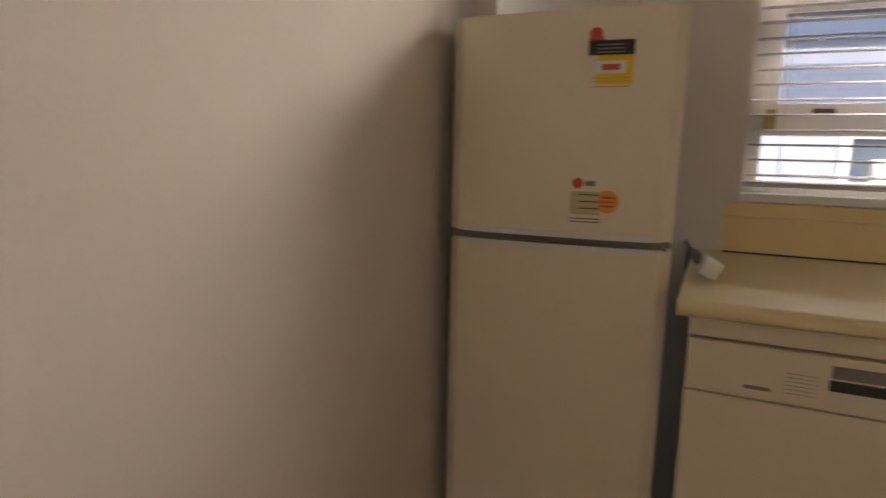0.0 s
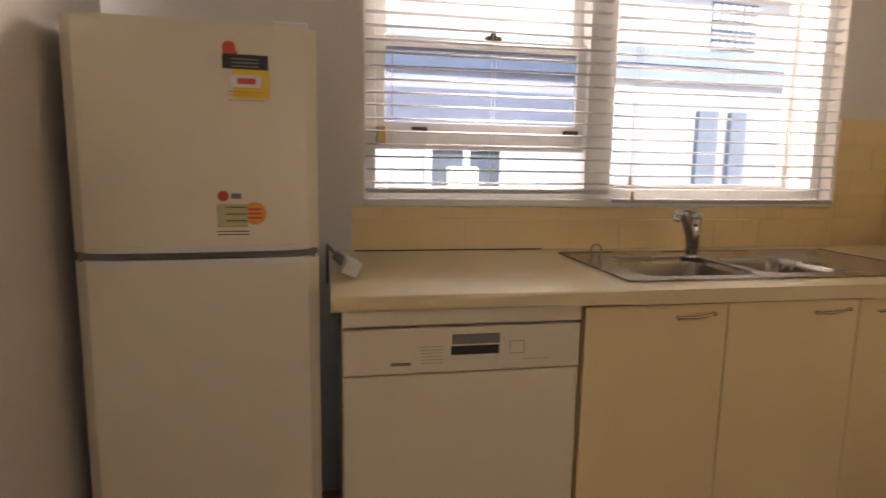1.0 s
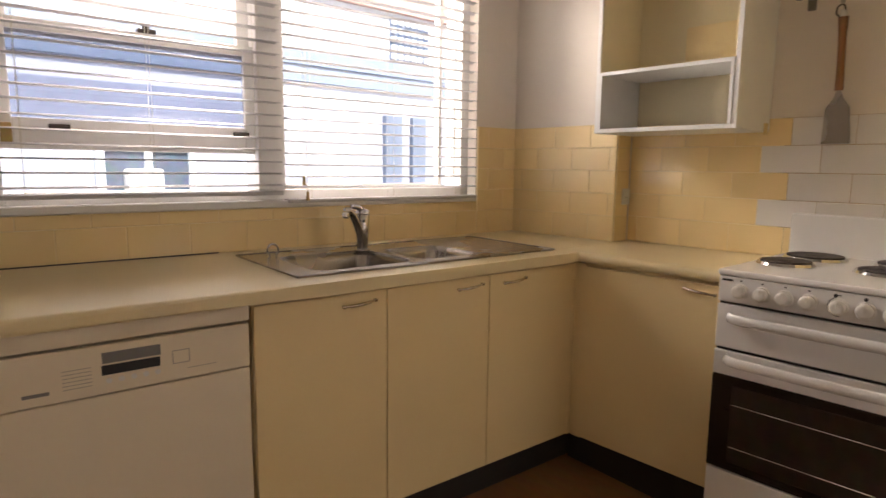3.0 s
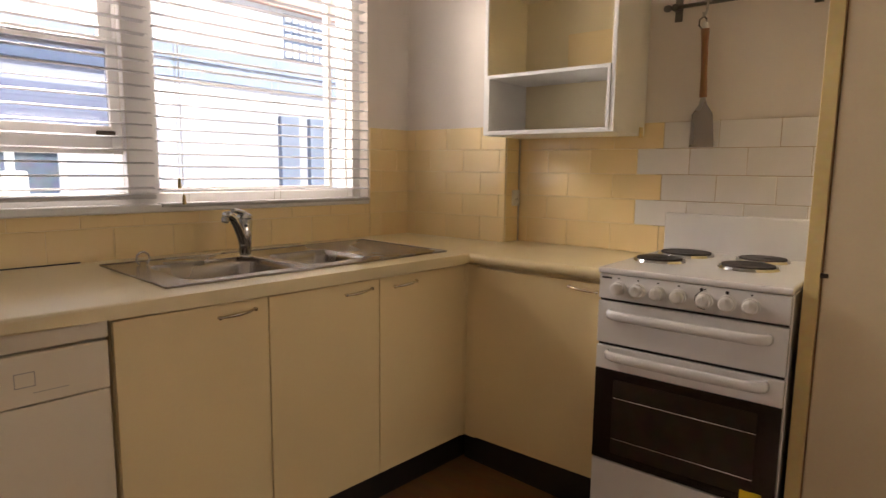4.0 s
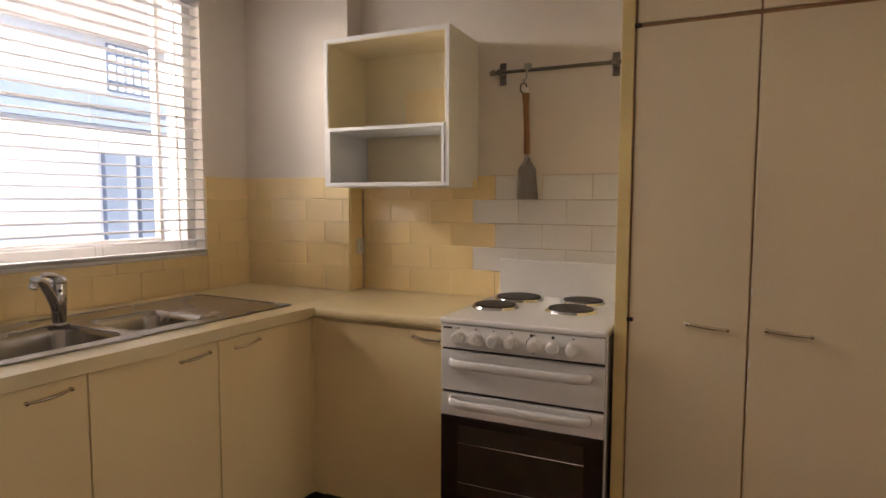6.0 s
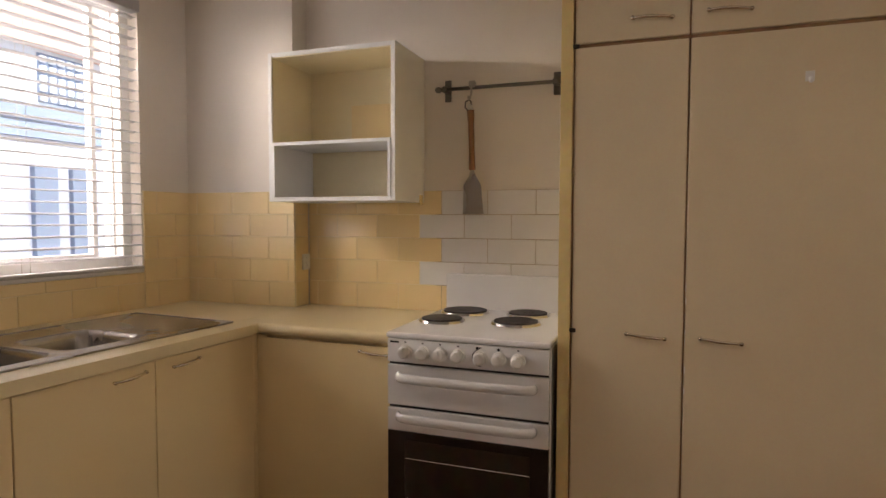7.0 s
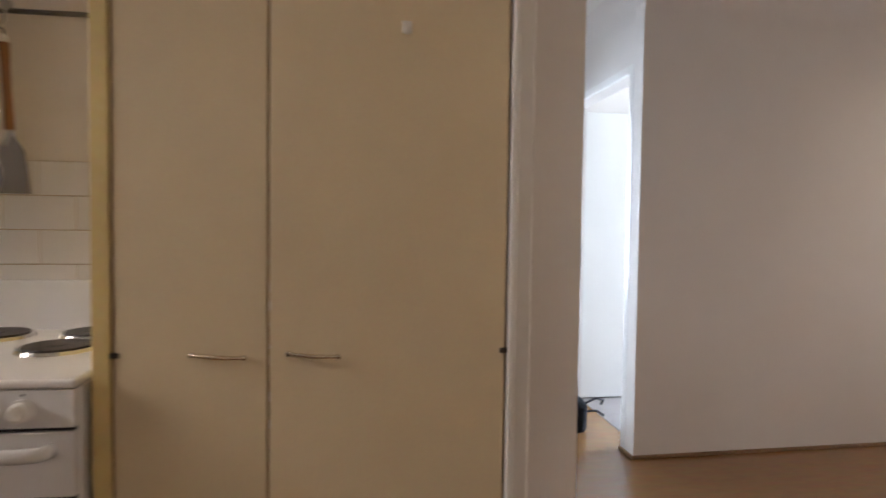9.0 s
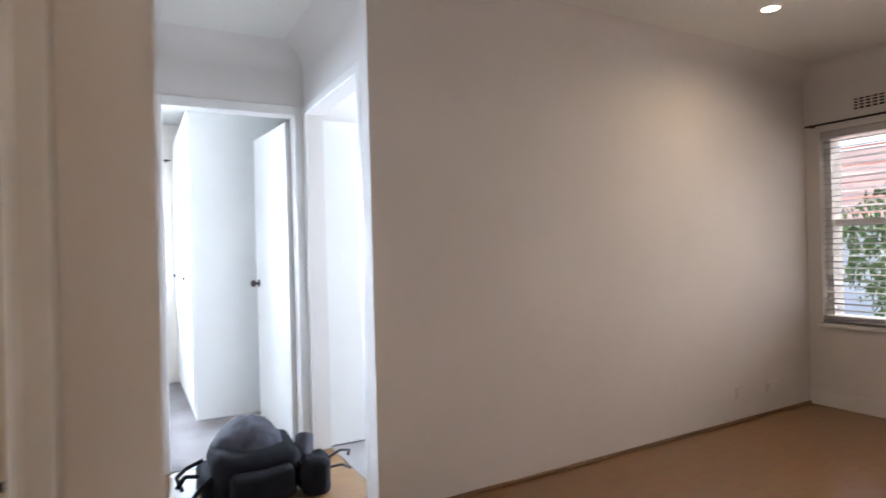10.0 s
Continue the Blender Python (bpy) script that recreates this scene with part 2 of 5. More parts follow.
def plate(xs, ys, skip, z0, z1, noses=()):
    """One level sheet on a grid of cuts, with cells left out; noses lists (axis, place, radius) of rounded edges."""
    bm = nb()
    v = {(i, j): bm.verts.new((x, y, z1)) for i, x in enumerate(xs) for j, y in enumerate(ys)}
    fs = [bm.faces.new((v[i, j], v[i + 1, j], v[i + 1, j + 1], v[i, j + 1])) for i in range(len(xs) - 1) for j in range(len(ys) - 1) if (i, j) not in skip]
    bmesh.ops.delete(bm, geom=[p for p in bm.verts if not p.link_faces], context="VERTS")
    low = bmesh.ops.extrude_face_region(bm, geom=fs, use_keep_orig=True)
    for p in low["geom"]:
        if isinstance(p, bmesh.types.BMVert):
            p.co.z = z0
    for axis, at, r in noses:
        es = [e for e in bm.edges if all(abs(p.co[axis] - at) < 1e-5 for p in e.verts) and abs(e.verts[0].co.z - e.verts[1].co.z) < 1e-6]
        bmesh.ops.bevel(bm, geom=es, offset=r, segments=5, profile=0.5, affect="EDGES")
    return bm


def wall(name, axis, p0, p1, a0, a1, z0, z1, holes, material, label):
    """A wall of thickness p0 to p1 along the other level axis from a0 to a1, with holes (a, b, low, high)."""
    bm = nb()
    us = sorted({a0, a1, *(h[0] for h in holes), *(h[1] for h in holes)})
    zs = sorted({z0, z1, *(h[2] for h in holes), *(h[3] for h in holes)})
    v = {(i, j): bm.verts.new((p0, u, z) if axis == "x" else (u, p0, z)) for i, u in enumerate(us) for j, z in enumerate(zs)}
    fs = []
    for i in range(len(us) - 1):
        for j in range(len(zs) - 1):
            u, z = (us[i] + us[i + 1]) / 2, (zs[j] + zs[j + 1]) / 2
            if not any(h[0] < u < h[1] and h[2] < z < h[3] for h in holes):
                fs.append(bm.faces.new((v[i, j], v[i + 1, j], v[i + 1, j + 1], v[i, j + 1])))
    far = bmesh.ops.extrude_face_region(bm, geom=fs, use_keep_orig=True)
    for p in far["geom"]:
        if isinstance(p, bmesh.types.BMVert):
            p.co[0 if axis == "x" else 1] = p1
    return solid(name, bm, material, label, "wall", "structure")


# ---- structure ----
WX, NY, EX, PX, PY = -0.02, 2.62, 3.03, 2.915, 1.975   # west wall, north wall, east recess, pilaster face and edge
LX, LY0, LY1 = 4.15, -1.285, -4.85                     # living room's east wall
HX, HS, HN = 5.32, -1.300, -0.326                      # hall's end, south side, north side
KW = (0.70, 2.605, 1.085, 2.24)                        # kitchen window
LW = (1.9, 4.17, 0.62, 2.03)                            # living room window
BW = (-0.60, 1.0, 0.75, 2.1)                           # bedroom window

bm = nb(); bx(bm, WX - 0.2, HX, LY1 - 0.2, NY + 0.2, -0.12, 0)
solid("floor", bm, M_FLOOR, "orange-brown cork floor with a soft sheen", "floor", "structure")
bm = nb(); bx(bm, HX, 8.3, -1.9, 2.8, -0.12, 0.004); bx(bm, LX + 0.24, HX, -4.4, HS - 0.1, 0.0, 0.004)
solid("carpet_floor", bm, M_CARPET, "grey carpet of the bedrooms", "floor", "structure")
bm = nb(); bx(bm, WX - 0.2, 8.3, -5.0, 2.85, CEIL, CEIL + 0.12)
solid("ceiling", bm, M_CEIL, "plain white plaster ceiling", "ceiling", "structure")

wall("wall_north", "y", NY, NY + 0.24, WX - 0.2, 3.3, 0, CEIL, [KW], M_WALL, "cream painted kitchen wall with a wide window")
wall("wall_west", "x", WX - 0.2, WX, LY1 - 0.2, NY, 0, CEIL, [], M_WALL, "plain cream painted wall beside the fridge")
wall("wall_east", "x", EX, EX + 0.2, HN + 0.1, NY, 0, CEIL, [], M_WALL, "white painted wall behind the cooker")
wall("pilaster", "x", PX, EX, PY, NY, 0, CEIL, [], M_WALL, "cream pilaster in the kitchen corner, tiled below")
wall("nib_wall", "y", HN, -0.211, 2.45, HX, 0, CEIL, [], M_WALL2, "white nib wall between the pantry and the hall")
long_wall = [wall("wall_living_east", "x", LX, LX + 0.1, LY1 - 0.1, LY0, 0, CEIL, [], M_WALL2, "long off-white living room wall")]
wall("wall_hall_south", "y", HS - 0.1, HS, LX + 0.1, HX, 0, CEIL, [(4.31, 5.245, 0, 2.10)], M_WALL2, "white hall wall with a bedroom doorway")
wall("wall_hall_end", "x", HX, HX + 0.1, -1.9, 0.6, 0, CEIL, [(-1.235, -0.48, 0, 2.10)], M_WALL2, "white wall at the hall's end with a doorway")
wall("wall_living_south", "y", LY1 - 0.24, LY1, WX - 0.2, 7.2, 0, CEIL, [LW, (4.6, 6.0, 0.7, 2.1)], M_WALL2, "off-white living room wall with a wide window")
wall("wall_bedroom_east", "x", 7.95, 8.15, -1.9, 2.8, 0, CEIL, [BW], M_WALL, "white bedroom wall with a window")
wall("wall_bedroom_north", "y", 2.6, 2.8, HX, 8.15, 0, CEIL, [], M_WALL, "white bedroom wall")
wall("wall_bedroom_south", "y", -2.0, -1.9, HX, 8.15, 0, CEIL, [], M_WALL, "white wall between the bedrooms")
wall("wall_small_bedroom", "x", 7.1, 7.2, LY1, -2.0, 0, CEIL, [], M_WALL, "white wall of the small bedroom")
wall("wall_hall_back", "x", HX + 0.0, HX + 0.1, 0.6, 2.6, 0, CEIL, [], M_WALL, "white bedroom wall")
bm = nb(); bx(bm, WX - 0.1, 8.2, -4.95, 2.9, CEIL + 0.12, CEIL + 0.3)
solid("roof_slab", bm, M_GROUND, "flat concrete slab over the rooms", "roof", "structure")


def cove(name, axis, p, sign, a, b, r=0.15):
    """A hollow cornice along a wall face at p; sign points into the room."""
    bm = nb()
    out = [(p, CEIL), (p, CEIL - r)]
    for k in range(1, 17):
        t = math.pi / 2 * k / 16
        out.append((p + sign * r * (1 - math.cos(t)), CEIL - r + r * math.sin(t)))
    if axis == "y":
        # along y: outline in x, z
        prism(bm, out, "y", a, b)
    else:
        prism(bm, out, "x", a, b)
    return solid(name, bm, M_WALL2, "white coved plaster cornice", "cornice", "structure")


long_wall.append(cove("trim_cornice", "y", LX, -1, LY1, LY0))
cove("trim_cornice", "x", LY1, 1, WX, LX + 0.14)
cove("trim_cornice", "x", HS, 1, LX, HX)
cove("trim_cornice", "x", HN, -1, 2.45, HX)
cove("trim_cornice", "y", HX, -1, HS, HN)
cove("trim_cornice", "y", WX, 1, LY1, NY)
cove("trim_cornice", "x", NY, -1, WX, PX)
cove("trim_cornice", "y", EX, -1, 0.72, PY)

# skirting beads
for nm, b in (("baseboard", (LX - 0.014, LX, LY1, LY0 + 0.012, 0, 0.020)), ("baseboard", (LX - 0.014, LX + 0.15, LY0, LY0 + 0.012, 0, 0.020))):
    bm = nb(); bx(bm, *b, bev=0.004)
    long_wall.append(solid(nm, bm, M_SKIRT, "thin brown stained floor bead", "skirting", "structure"))
bm = nb(); bx(bm, WX, LX + 0.12, LY1, LY1 + 0.018, 0, 0.11, bev=0.004)
solid("baseboard", bm, M_TRIM, "white painted skirting board", "skirting", "structure")

# casing beside the pantry
bm = nb(); bx(bm, 2.438, 2.50, -0.209, -0.156, 0, CEIL - 0.01, bev=0.006); bx(bm, 2.432, 2.45, -0.172, -0.156, 0, CEIL - 0.01, bev=0.004)
solid("trim_casing", bm, M_TRIM, "white moulded casing beside the pantry", "trim", "structure")


def door_casing(name, axis, face, sign, a, b, top, w=0.06):
    bm = nb()
    f0, f1 = sorted((face, face + sign * 0.016))
    for u0, u1, z0, z1 in ((a - w, a, 0, top + w), (b, b + w, 0, top + w), (a, b, top, top + w)):
        bx(bm, *((f0, f1, u0, u1) if axis == "x" else (u0, u1, f0, f1)), z0, z1, bev=0.004)
    return solid(name, bm, M_TRIM, "white painted door architrave", "door frame", "structure")


door_casing("door_1_casing", "x", HX, -1, -1.235, -0.48, 2.10)
door_casing("door_2_casing", "y", HS, 1, 4.31, 5.245, 2.10, 0.05)


def door_leaf(name, hinge, angle, width, height, label):
    """A flush door leaf about its hinge, turned by angle from the x axis."""
    ob = new(name, None)
    m = Matrix.Translation(hinge) @ Matrix.Rotation(radians(angle), 4, "Z")
    ob.matrix_basis = m
    tagged(ob, label, "door", "", "structure")
    PLACE[ob] = Matrix.Identity(4)
    bm = nb(); bx(bm, 0, width, -0.018, 0.018, 0.012, height, bev=0.003)
    leaf = part("leaf", bm, M_WHITE, ob)
    for s in (-1, 1):
        bm = nb()
        cyl(bm, (width - 0.06, s * 0.018, 1.02), (width - 0.06, s * 0.024, 1.02), 0.028, 20)
        cyl(bm, (width - 0.06, s * 0.022, 1.02), (width - 0.06, s * 0.05, 1.02), 0.010, 12)
        ball(bm, (width - 0.06, s * 0.062, 1.02), 0.026, 0.02, 0.026, 16)
        part("door_knob", bm, M_DARKMETAL, leaf, "dark metal door knob", smooth=True)
    return ob


door_leaf("door_1", (HX + 0.11, -1.222, 0), 5, 0.73, 2.08, "white flush door standing open into the bedroom")
door_leaf("door_2", (5.264, HS - 0.099, 0), -89, 0.90, 2.07, "white flush door standing open into the small bedroom")

# ---- tiles ----
ROW0, RH, TW, TOP = 1.018, 0.101, 0.202, 1.422
rows_z = [(0.905, ROW0)] + [(ROW0 + i * RH, ROW0 + (i + 1) * RH) for i in range(4)]


def tile_field(name, axis, face, sign, a0, a1, phase, rows, grout, pick, label, second=None):
    """Brick-bond tiles on a wall face between a0 and a1; pick tells the material by row and place."""
    g0, g1 = sorted((face, face + sign * 0.0078))
    bm = nb()
    z0, z1 = rows[0][0], rows[-1][1]
    low = a0
    if second:
        low = second[0]
        b2 = nb(); bx(b2, *((g0, g1, a0, low) if axis == "x" else (a0, low, g0, g1)), z0, z1)
    bx(bm, *((g0, g1, low, a1) if axis == "x" else (low, a1, g0, g1)), z0, z1)
    bed = solid(name, bm, grout, label, "wall tiles", "structure")
    if second:
        part("grout_bed", b2, second[1], bed, "brown grout between the white tiles")
    cache = {}
    for i, (lo, hi) in enumerate(rows):
        k = math.floor((a0 - phase) / TW) - 1
        while True:
            s = phase + k * TW + (TW / 2 if i % 2 else 0)
            k += 1
            u0, u1 = max(s, a0), min(s + TW, a1)
            if s >= a1:
                break
            if u1 - u0 < 0.012:
                continue
            key = (round(u1 - u0, 3), round(hi - lo, 3))
            w, h = key[0] - 0.0016, key[1] - 0.0022
            material = pick(i, (s + TW / 2))
            if (key, material.name) not in cache:
                b = nb()
                d = 0.007
                if axis == "x":
                    bx(b, -d / 2, d / 2, -w / 2, w / 2, -h / 2, h / 2, bev=0.0016, seg=1)
                else:
                    bx(b, -w / 2, w / 2, -d / 2, d / 2, -h / 2, h / 2, bev=0.0016, seg=1)
                cache[key, material.name] = mesh_of("tile", b, material)
            ob = new("tile", cache[key, material.name])
            ob.parent = bed
            c, mid = face + sign * (0.0062 + random.uniform(-0.0004, 0.0004)), (u0 + u1) / 2
            ob.location = (c, mid, (lo + hi) / 2) if axis == "x" else (mid, c, (lo + hi) / 2)
            ob.rotation_euler = (random.gauss(0, 0.003), random.gauss(0, 0.0), random.gauss(0, 0.003))
    return bed


def yellow(i, a):
    return M_TILE


def by_cooker(i, a):
    return M_TILE_W if i > 0 and a < (1.413 if i % 2 else 1.312) else M_TILE


# ---- kitchen joinery ----
FY, FX, CT = 1.912, 2.520, 0.905     # door faces of the two runs, worktop height


def bow_handle(parent, c, axis, out, length=0.105, label="slim bowed nickel handle"):
    """A bowed bar on a door face at c; it lies along axis (0 x, 1 y) and stands out along the vector."""
    bm = nb()
    pts, o = [], Vector(out)
    for k in range(15):
        t = -1 + 2 * k / 14
        p = Vector(c) + o * (0.004 + 0.013 * (1 - t * t)) + Vector((0, 0, 0.004 * t))
        p[axis] += t * length / 2
        pts.append(p)
    tube(bm, pts, lambda t: 0.0034 + 0.0016 * math.sin(math.pi * t), 8)
    for s in (-1, 1):
        p = Vector(c)
        p[axis] += s * length / 2
        cyl(bm, p + Vector((0, 0, 0.004 * s)), p + o * 0.008 + Vector((0, 0, 0.004 * s)), 0.0055, 10)
    return part("handle", bm, M_BRASSY, parent, label, smooth=True)


def base_unit(axis, a, b, label, handle_at):
    """A base cabinet whose door faces south (axis x) or west (axis y)."""
    if axis == "x":
        at = ((a + b) / 2, 2.2, 0.15)
        ob = thing("base_cabinet", at, label, "cabinet", "kitchen base cabinets")
        bm = nb(); bx(bm, a, b, FY + 0.021, 2.56, 0.15, 0.66); bx(bm, a, b, FY + 0.021, FY + 0.05, 0.655, 0.863)
        part("body", bm, M_CREAM, ob)
        bm = nb(); bx(bm, a + 0.0018, b - 0.0018, FY, FY + 0.018, 0.155, 0.858, bev=0.002)
        d = part("door", bm, M_CREAM, ob)
        bow_handle(d, (handle_at, FY, 0.826), 0, (0, -1, 0))
    else:
        at = (2.75, (a + b) / 2, 0.15)
        ob = thing("base_cabinet", at, label, "cabinet", "kitchen base cabinets")
        bm = nb(); bx(bm, FX + 0.021, 3.0, a, b, 0.15, 0.863)
        part("body", bm, M_CREAM, ob)
        bm = nb(); bx(bm, FX, FX + 0.018, a + 0.0018, b - 0.0018, 0.155, 0.852, bev=0.002)
        d = part("door", bm, M_CREAM, ob)
        bow_handle(d, (FX, handle_at, 0.826), 1, (-1, 0, 0))
    return ob


base_unit("x", 1.226, 1.642, "cream laminate base cabinet under the sink", 1.545)
base_unit("x", 1.642, 2.064, "cream laminate base cabinet with a bowed handle", 1.975)
base_unit("x", 2.064, 2.505, "cream laminate base cabinet next to the corner", 2.185)
base_unit("y", 1.30, 1.858, "cream laminate corner cabinet beside the cooker", 1.385)
filler = thing("corner_filler", (2.53, FY, 0.15), "cream laminate filler strips in the cabinet corner", "filler panel")
bm = nb(); bx(bm, 2.507, 2.56, FY + 0.002, FY + 0.02, 0.15, 0.86, bev=0.002)
part("strip", bm, M_CREAM, filler)
bm = nb(); bx(bm, FX + 0.004, FX + 0.02, 1.862, FY, 0.15, 0.86, bev=0.002)
part("strip", bm, M_CREAM, filler)
kick = thing("kickboard", (2.56, FY + 0.05, 0), "black kickboards under the base cabinets", "kickboard")
bm = nb(); bx(bm, 1.226, 2.63, FY + 0.085, FY + 0.10, 0, 0.149, bev=0.001)
part("board", bm, M_KICK, kick)
bm = nb(); bx(bm, FX + 0.085, FX + 0.10, 1.285, FY + 0.07, 0, 0.149, bev=0.001)
part("board", bm, M_KICK, kick)

# worktop: bullnosed front, mitred inner corner, sink cut out
SX0, SX1, SY0, SY1 = 1.385, 2.475, 1.985, 2.50
NOSE = 0.019


CX0, CY0 = 0.578, 1.286
bm = plate([CX0, SX0 + 0.012, SX1 - 0.012, 2.505 + NOSE, PX + 0.06], [1.885, SY0 + 0.012, SY1 - 0.012, NY], [(1, 1), (3, 0)], CT - 2 * NOSE, CT, [(1, 1.885, NOSE * 0.96)])
worktop = solid("worktop", bm, M_COUNTER, "cream laminate worktop with a rounded front edge around the sink", "worktop")
bm = plate([2.500, 2.500 + NOSE * 1.1, EX], [CY0, 1.875, PY], [(0, 1)], CT - 2 * NOSE, CT - 0.0006, [(0, 2.500, NOSE * 0.96)])
bx_seal = nb(); bx(bx_seal, 0.665, 1.36, NY - 0.0135, NY - 0.0095, CT, CT + 0.0045)
part("seal_line", bx_seal, M_KICK, worktop, "dark open joint along the tiles")
solid("worktop", bm, M_COUNTER, "short cream laminate worktop return beside the cooker", "worktop")

# sink
sink = thing("sink", (1.93, 2.24, CT), "double-bowl stainless steel sink with a drainer, set in the worktop", "sink")
B1, B2 = (1.475, 1.845, 2.045, 2.375), (1.885, 2.145, 2.06, 2.345)


def bowl(x0, x1, y0, y1, depth):
    """Rounded bowl, open at the top, with a rolled rim."""
    bm = nb()

    def ring(inset, z, r):
        out = []
        for cx, cy, a0 in ((x1 - inset - r, y1 - inset - r, 0), (x0 + inset + r, y1 - inset - r, 90), (x0 + inset + r, y0 + inset + r, 180), (x1 - inset - r, y0 + inset + r, 270)):
            for k in range(6):
                t = radians(a0 + 90 * k / 5)
                out.append(bm.verts.new((cx + r * math.cos(t), cy + r * math.sin(t), z)))
        return out
    rings = [ring(-0.012, CT + 0.0035, 0.06), ring(-0.004, CT + 0.0042, 0.055), ring(0.001, CT + 0.001, 0.05), ring(0.006, CT - 0.02, 0.05),
             ring(0.014, CT - depth + 0.04, 0.05), ring(0.03, CT - depth + 0.008, 0.045), ring(0.055, CT - depth, 0.04)]
    for u, v in zip(rings, rings[1:]):
        for i in range(len(u)):
            j = (i + 1) % len(u)
            bm.faces.new((u[i], u[j], v[j], v[i]))
    bm.faces.new(rings[-1])
    return bm


bm = plate([SX0, B1[0], B1[1], B2[0], B2[1], SX1], [SY0, B1[2], B2[2], B2[3], B1[3], SY1], [(1, 1), (1, 2), (1, 3), (3, 2)], CT - 0.001, CT + 0.0035)
deck = part("deck", bm, M_STEEL, sink)
part("bowl", bowl(*B1, 0.20), M_STEEL, sink, smooth=True)
part("bowl", bowl(*B2, 0.17), M_STEEL, sink, smooth=True)
bm = nb()
for k in range(17):
    y = 2.05 + k * 0.0245
    bx(bm, 2.19, 2.445, y, y + 0.008, CT + 0.003, CT + 0.0041, bev=0.0005, seg=1)
part("drainer_ribs", bm, M_STEEL, sink)
bm = nb()
tube(bm, [(SX0, SY0, CT + 0.004), (SX1, SY0, CT + 0.004), (SX1, SY1, CT + 0.004), (SX0, SY1, CT + 0.004), (SX0, SY0 + 0.001, CT + 0.004)], 0.003, 6)
part("rim", bm, M_STEEL, sink, smooth=True)
for c, zz in (((B1[0] + B1[1]) / 2, 0.17), ((B2[0] + B2[1]) / 2, 0.13)):
    bm = nb(); cyl(bm, (c, 2.21, CT - zz + 0.0005), (c, 2.21, CT - zz + 0.004), 0.042, 24, 0.038); cyl(bm, (c, 2.21, CT - zz + 0.004), (c, 2.21, CT - zz + 0.010), 0.012, 12)
    part("waste", bm, M_CHROME, sink, "chrome waste")
bm = nb()
tube(bm, [(1.487 + 0.02 * math.cos(radians(a)), 2.415, CT + 0.004 + 0.021 + 0.021 * math.sin(radians(a))) for a in range(-60, 250, 15)], 0.0035, 8)
part("plug_ring", bm, M_CHROME, sink, "chrome ring of the plug chain", smooth=True)

# mixer tap
tap = thing("mixer_tap", (1.820, 2.365, CT), "chrome single-lever mixer tap behind the sink", "tap")
bm = nb(); cyl(bm, (1.820, 2.365, CT + 0.003), (1.820, 2.365, CT + 0.014), 0.029, 24, 0.026, 0.003); cyl(bm, (1.820, 2.365, CT + 0.012), (1.822, 2.366, CT + 0.142), 0.0205, 24, 0.0265, 0.004)
part("body", bm, M_CHROME, tap, smooth=True)
bm = nb(); tube(bm, [(1.818, 2.362, CT + 0.035), (1.800, 2.352, CT + 0.080), (1.778, 2.340, CT + 0.120), (1.757, 2.329, CT + 0.148), (1.738, 2.319, CT + 0.160), (1.722, 2.310, CT + 0.161)], lambda t: 0.0165 - 0.003 * t, 14)
spout = part("spout", bm, M_CHROME, tap, smooth=True)
bm = nb(); cyl(bm, (1.722, 2.310, CT + 0.153), (1.716, 2.306, CT + 0.136), 0.0135, 16, 0.0125, 0.002)
part("aerator", bm, M_CHROME, spout, smooth=True)
bm = nb(); ball(bm, (1.822, 2.366, CT + 0.146), 0.028, 0.028, 0.017, 18); tube(bm, [(1.822, 2.366, CT + 0.155), (1.80, 2.354, CT + 0.166), (1.775, 2.341, CT + 0.172), (1.758, 2.332, CT + 0.174)], lambda t: 0.012 - 0.005 * t, 10)
lever = part("lever", bm, M_CHROME, tap, smooth=True)
bm = nb(); cyl(bm, (1.813, 2.343, CT + 0.118), (1.812, 2.339, CT + 0.118), 0.006, 12)
part("indicator", bm, M_BLACK, lever, "small dark indicator dot")

# ---- dishwasher ----
dish = thing("dishwasher", (0.91, 2.2, 0), "white freestanding dishwasher under the worktop", "dishwasher")
D0, D1, DY = 0.604, 1.219, 1.917
bm = nb(); bx(bm, D0, D1, DY + 0.03, 2.55, 0.05, 0.862)
part("body", bm, M_DISH, dish)
bm = nb(); bx(bm, D0, D1, DY + 0.002, DY + 0.03, 0.823, 0.864, bev=0.003)
part("top_strip", bm, M_DISH, dish)
bm = nb(); bx(bm, D0 + 0.002, D1 - 0.002, DY, DY + 0.028, 0.700, 0.8165, bev=0.004)
panel = part("control_panel", bm, M_DISH, dish)
bm = nb(); bx(bm, D0 + 0.002, D1 - 0.002, DY + 0.002, DY + 0.03, 0.105, 0.697, bev=0.004)
part("door", bm, M_DISH, dish)
bm = nb(); bx(bm, D0 + 0.01, D1 - 0.01, DY + 0.05, DY + 0.07, 0.0, 0.10)
part("kickplate", bm, M_KICK, dish)
bm = nb(); bx(bm, 0.876, 1.000, DY - 0.0015, DY + 0.001, 0.772, 0.798, bev=0.001)
part("grip_recess", bm, M_GREYPL, panel, "grey recessed grip")
bm = nb(); bx(bm, 0.874, 0.998, DY - 0.0025, DY + 0.001, 0.745, 0.768, bev=0.001)
part("display", bm, M_BLACK, panel, "black display window")
bm = nb()
for k in range(6):
    bx(bm, 0.797, 0.854, DY - 0.0006, DY + 0.001, 0.768 - k * 0.0085, 0.7695 - k * 0.0085)
part("print", bm, M_PRINT, panel, "fine grey programme list")
bm = nb(); bx(bm, 0.722, 0.772, DY - 0.001, DY + 0.001, 0.722, 0.730, bev=0.001)
part("badge", bm, M_GREYPL, panel, "small dark maker's badge")
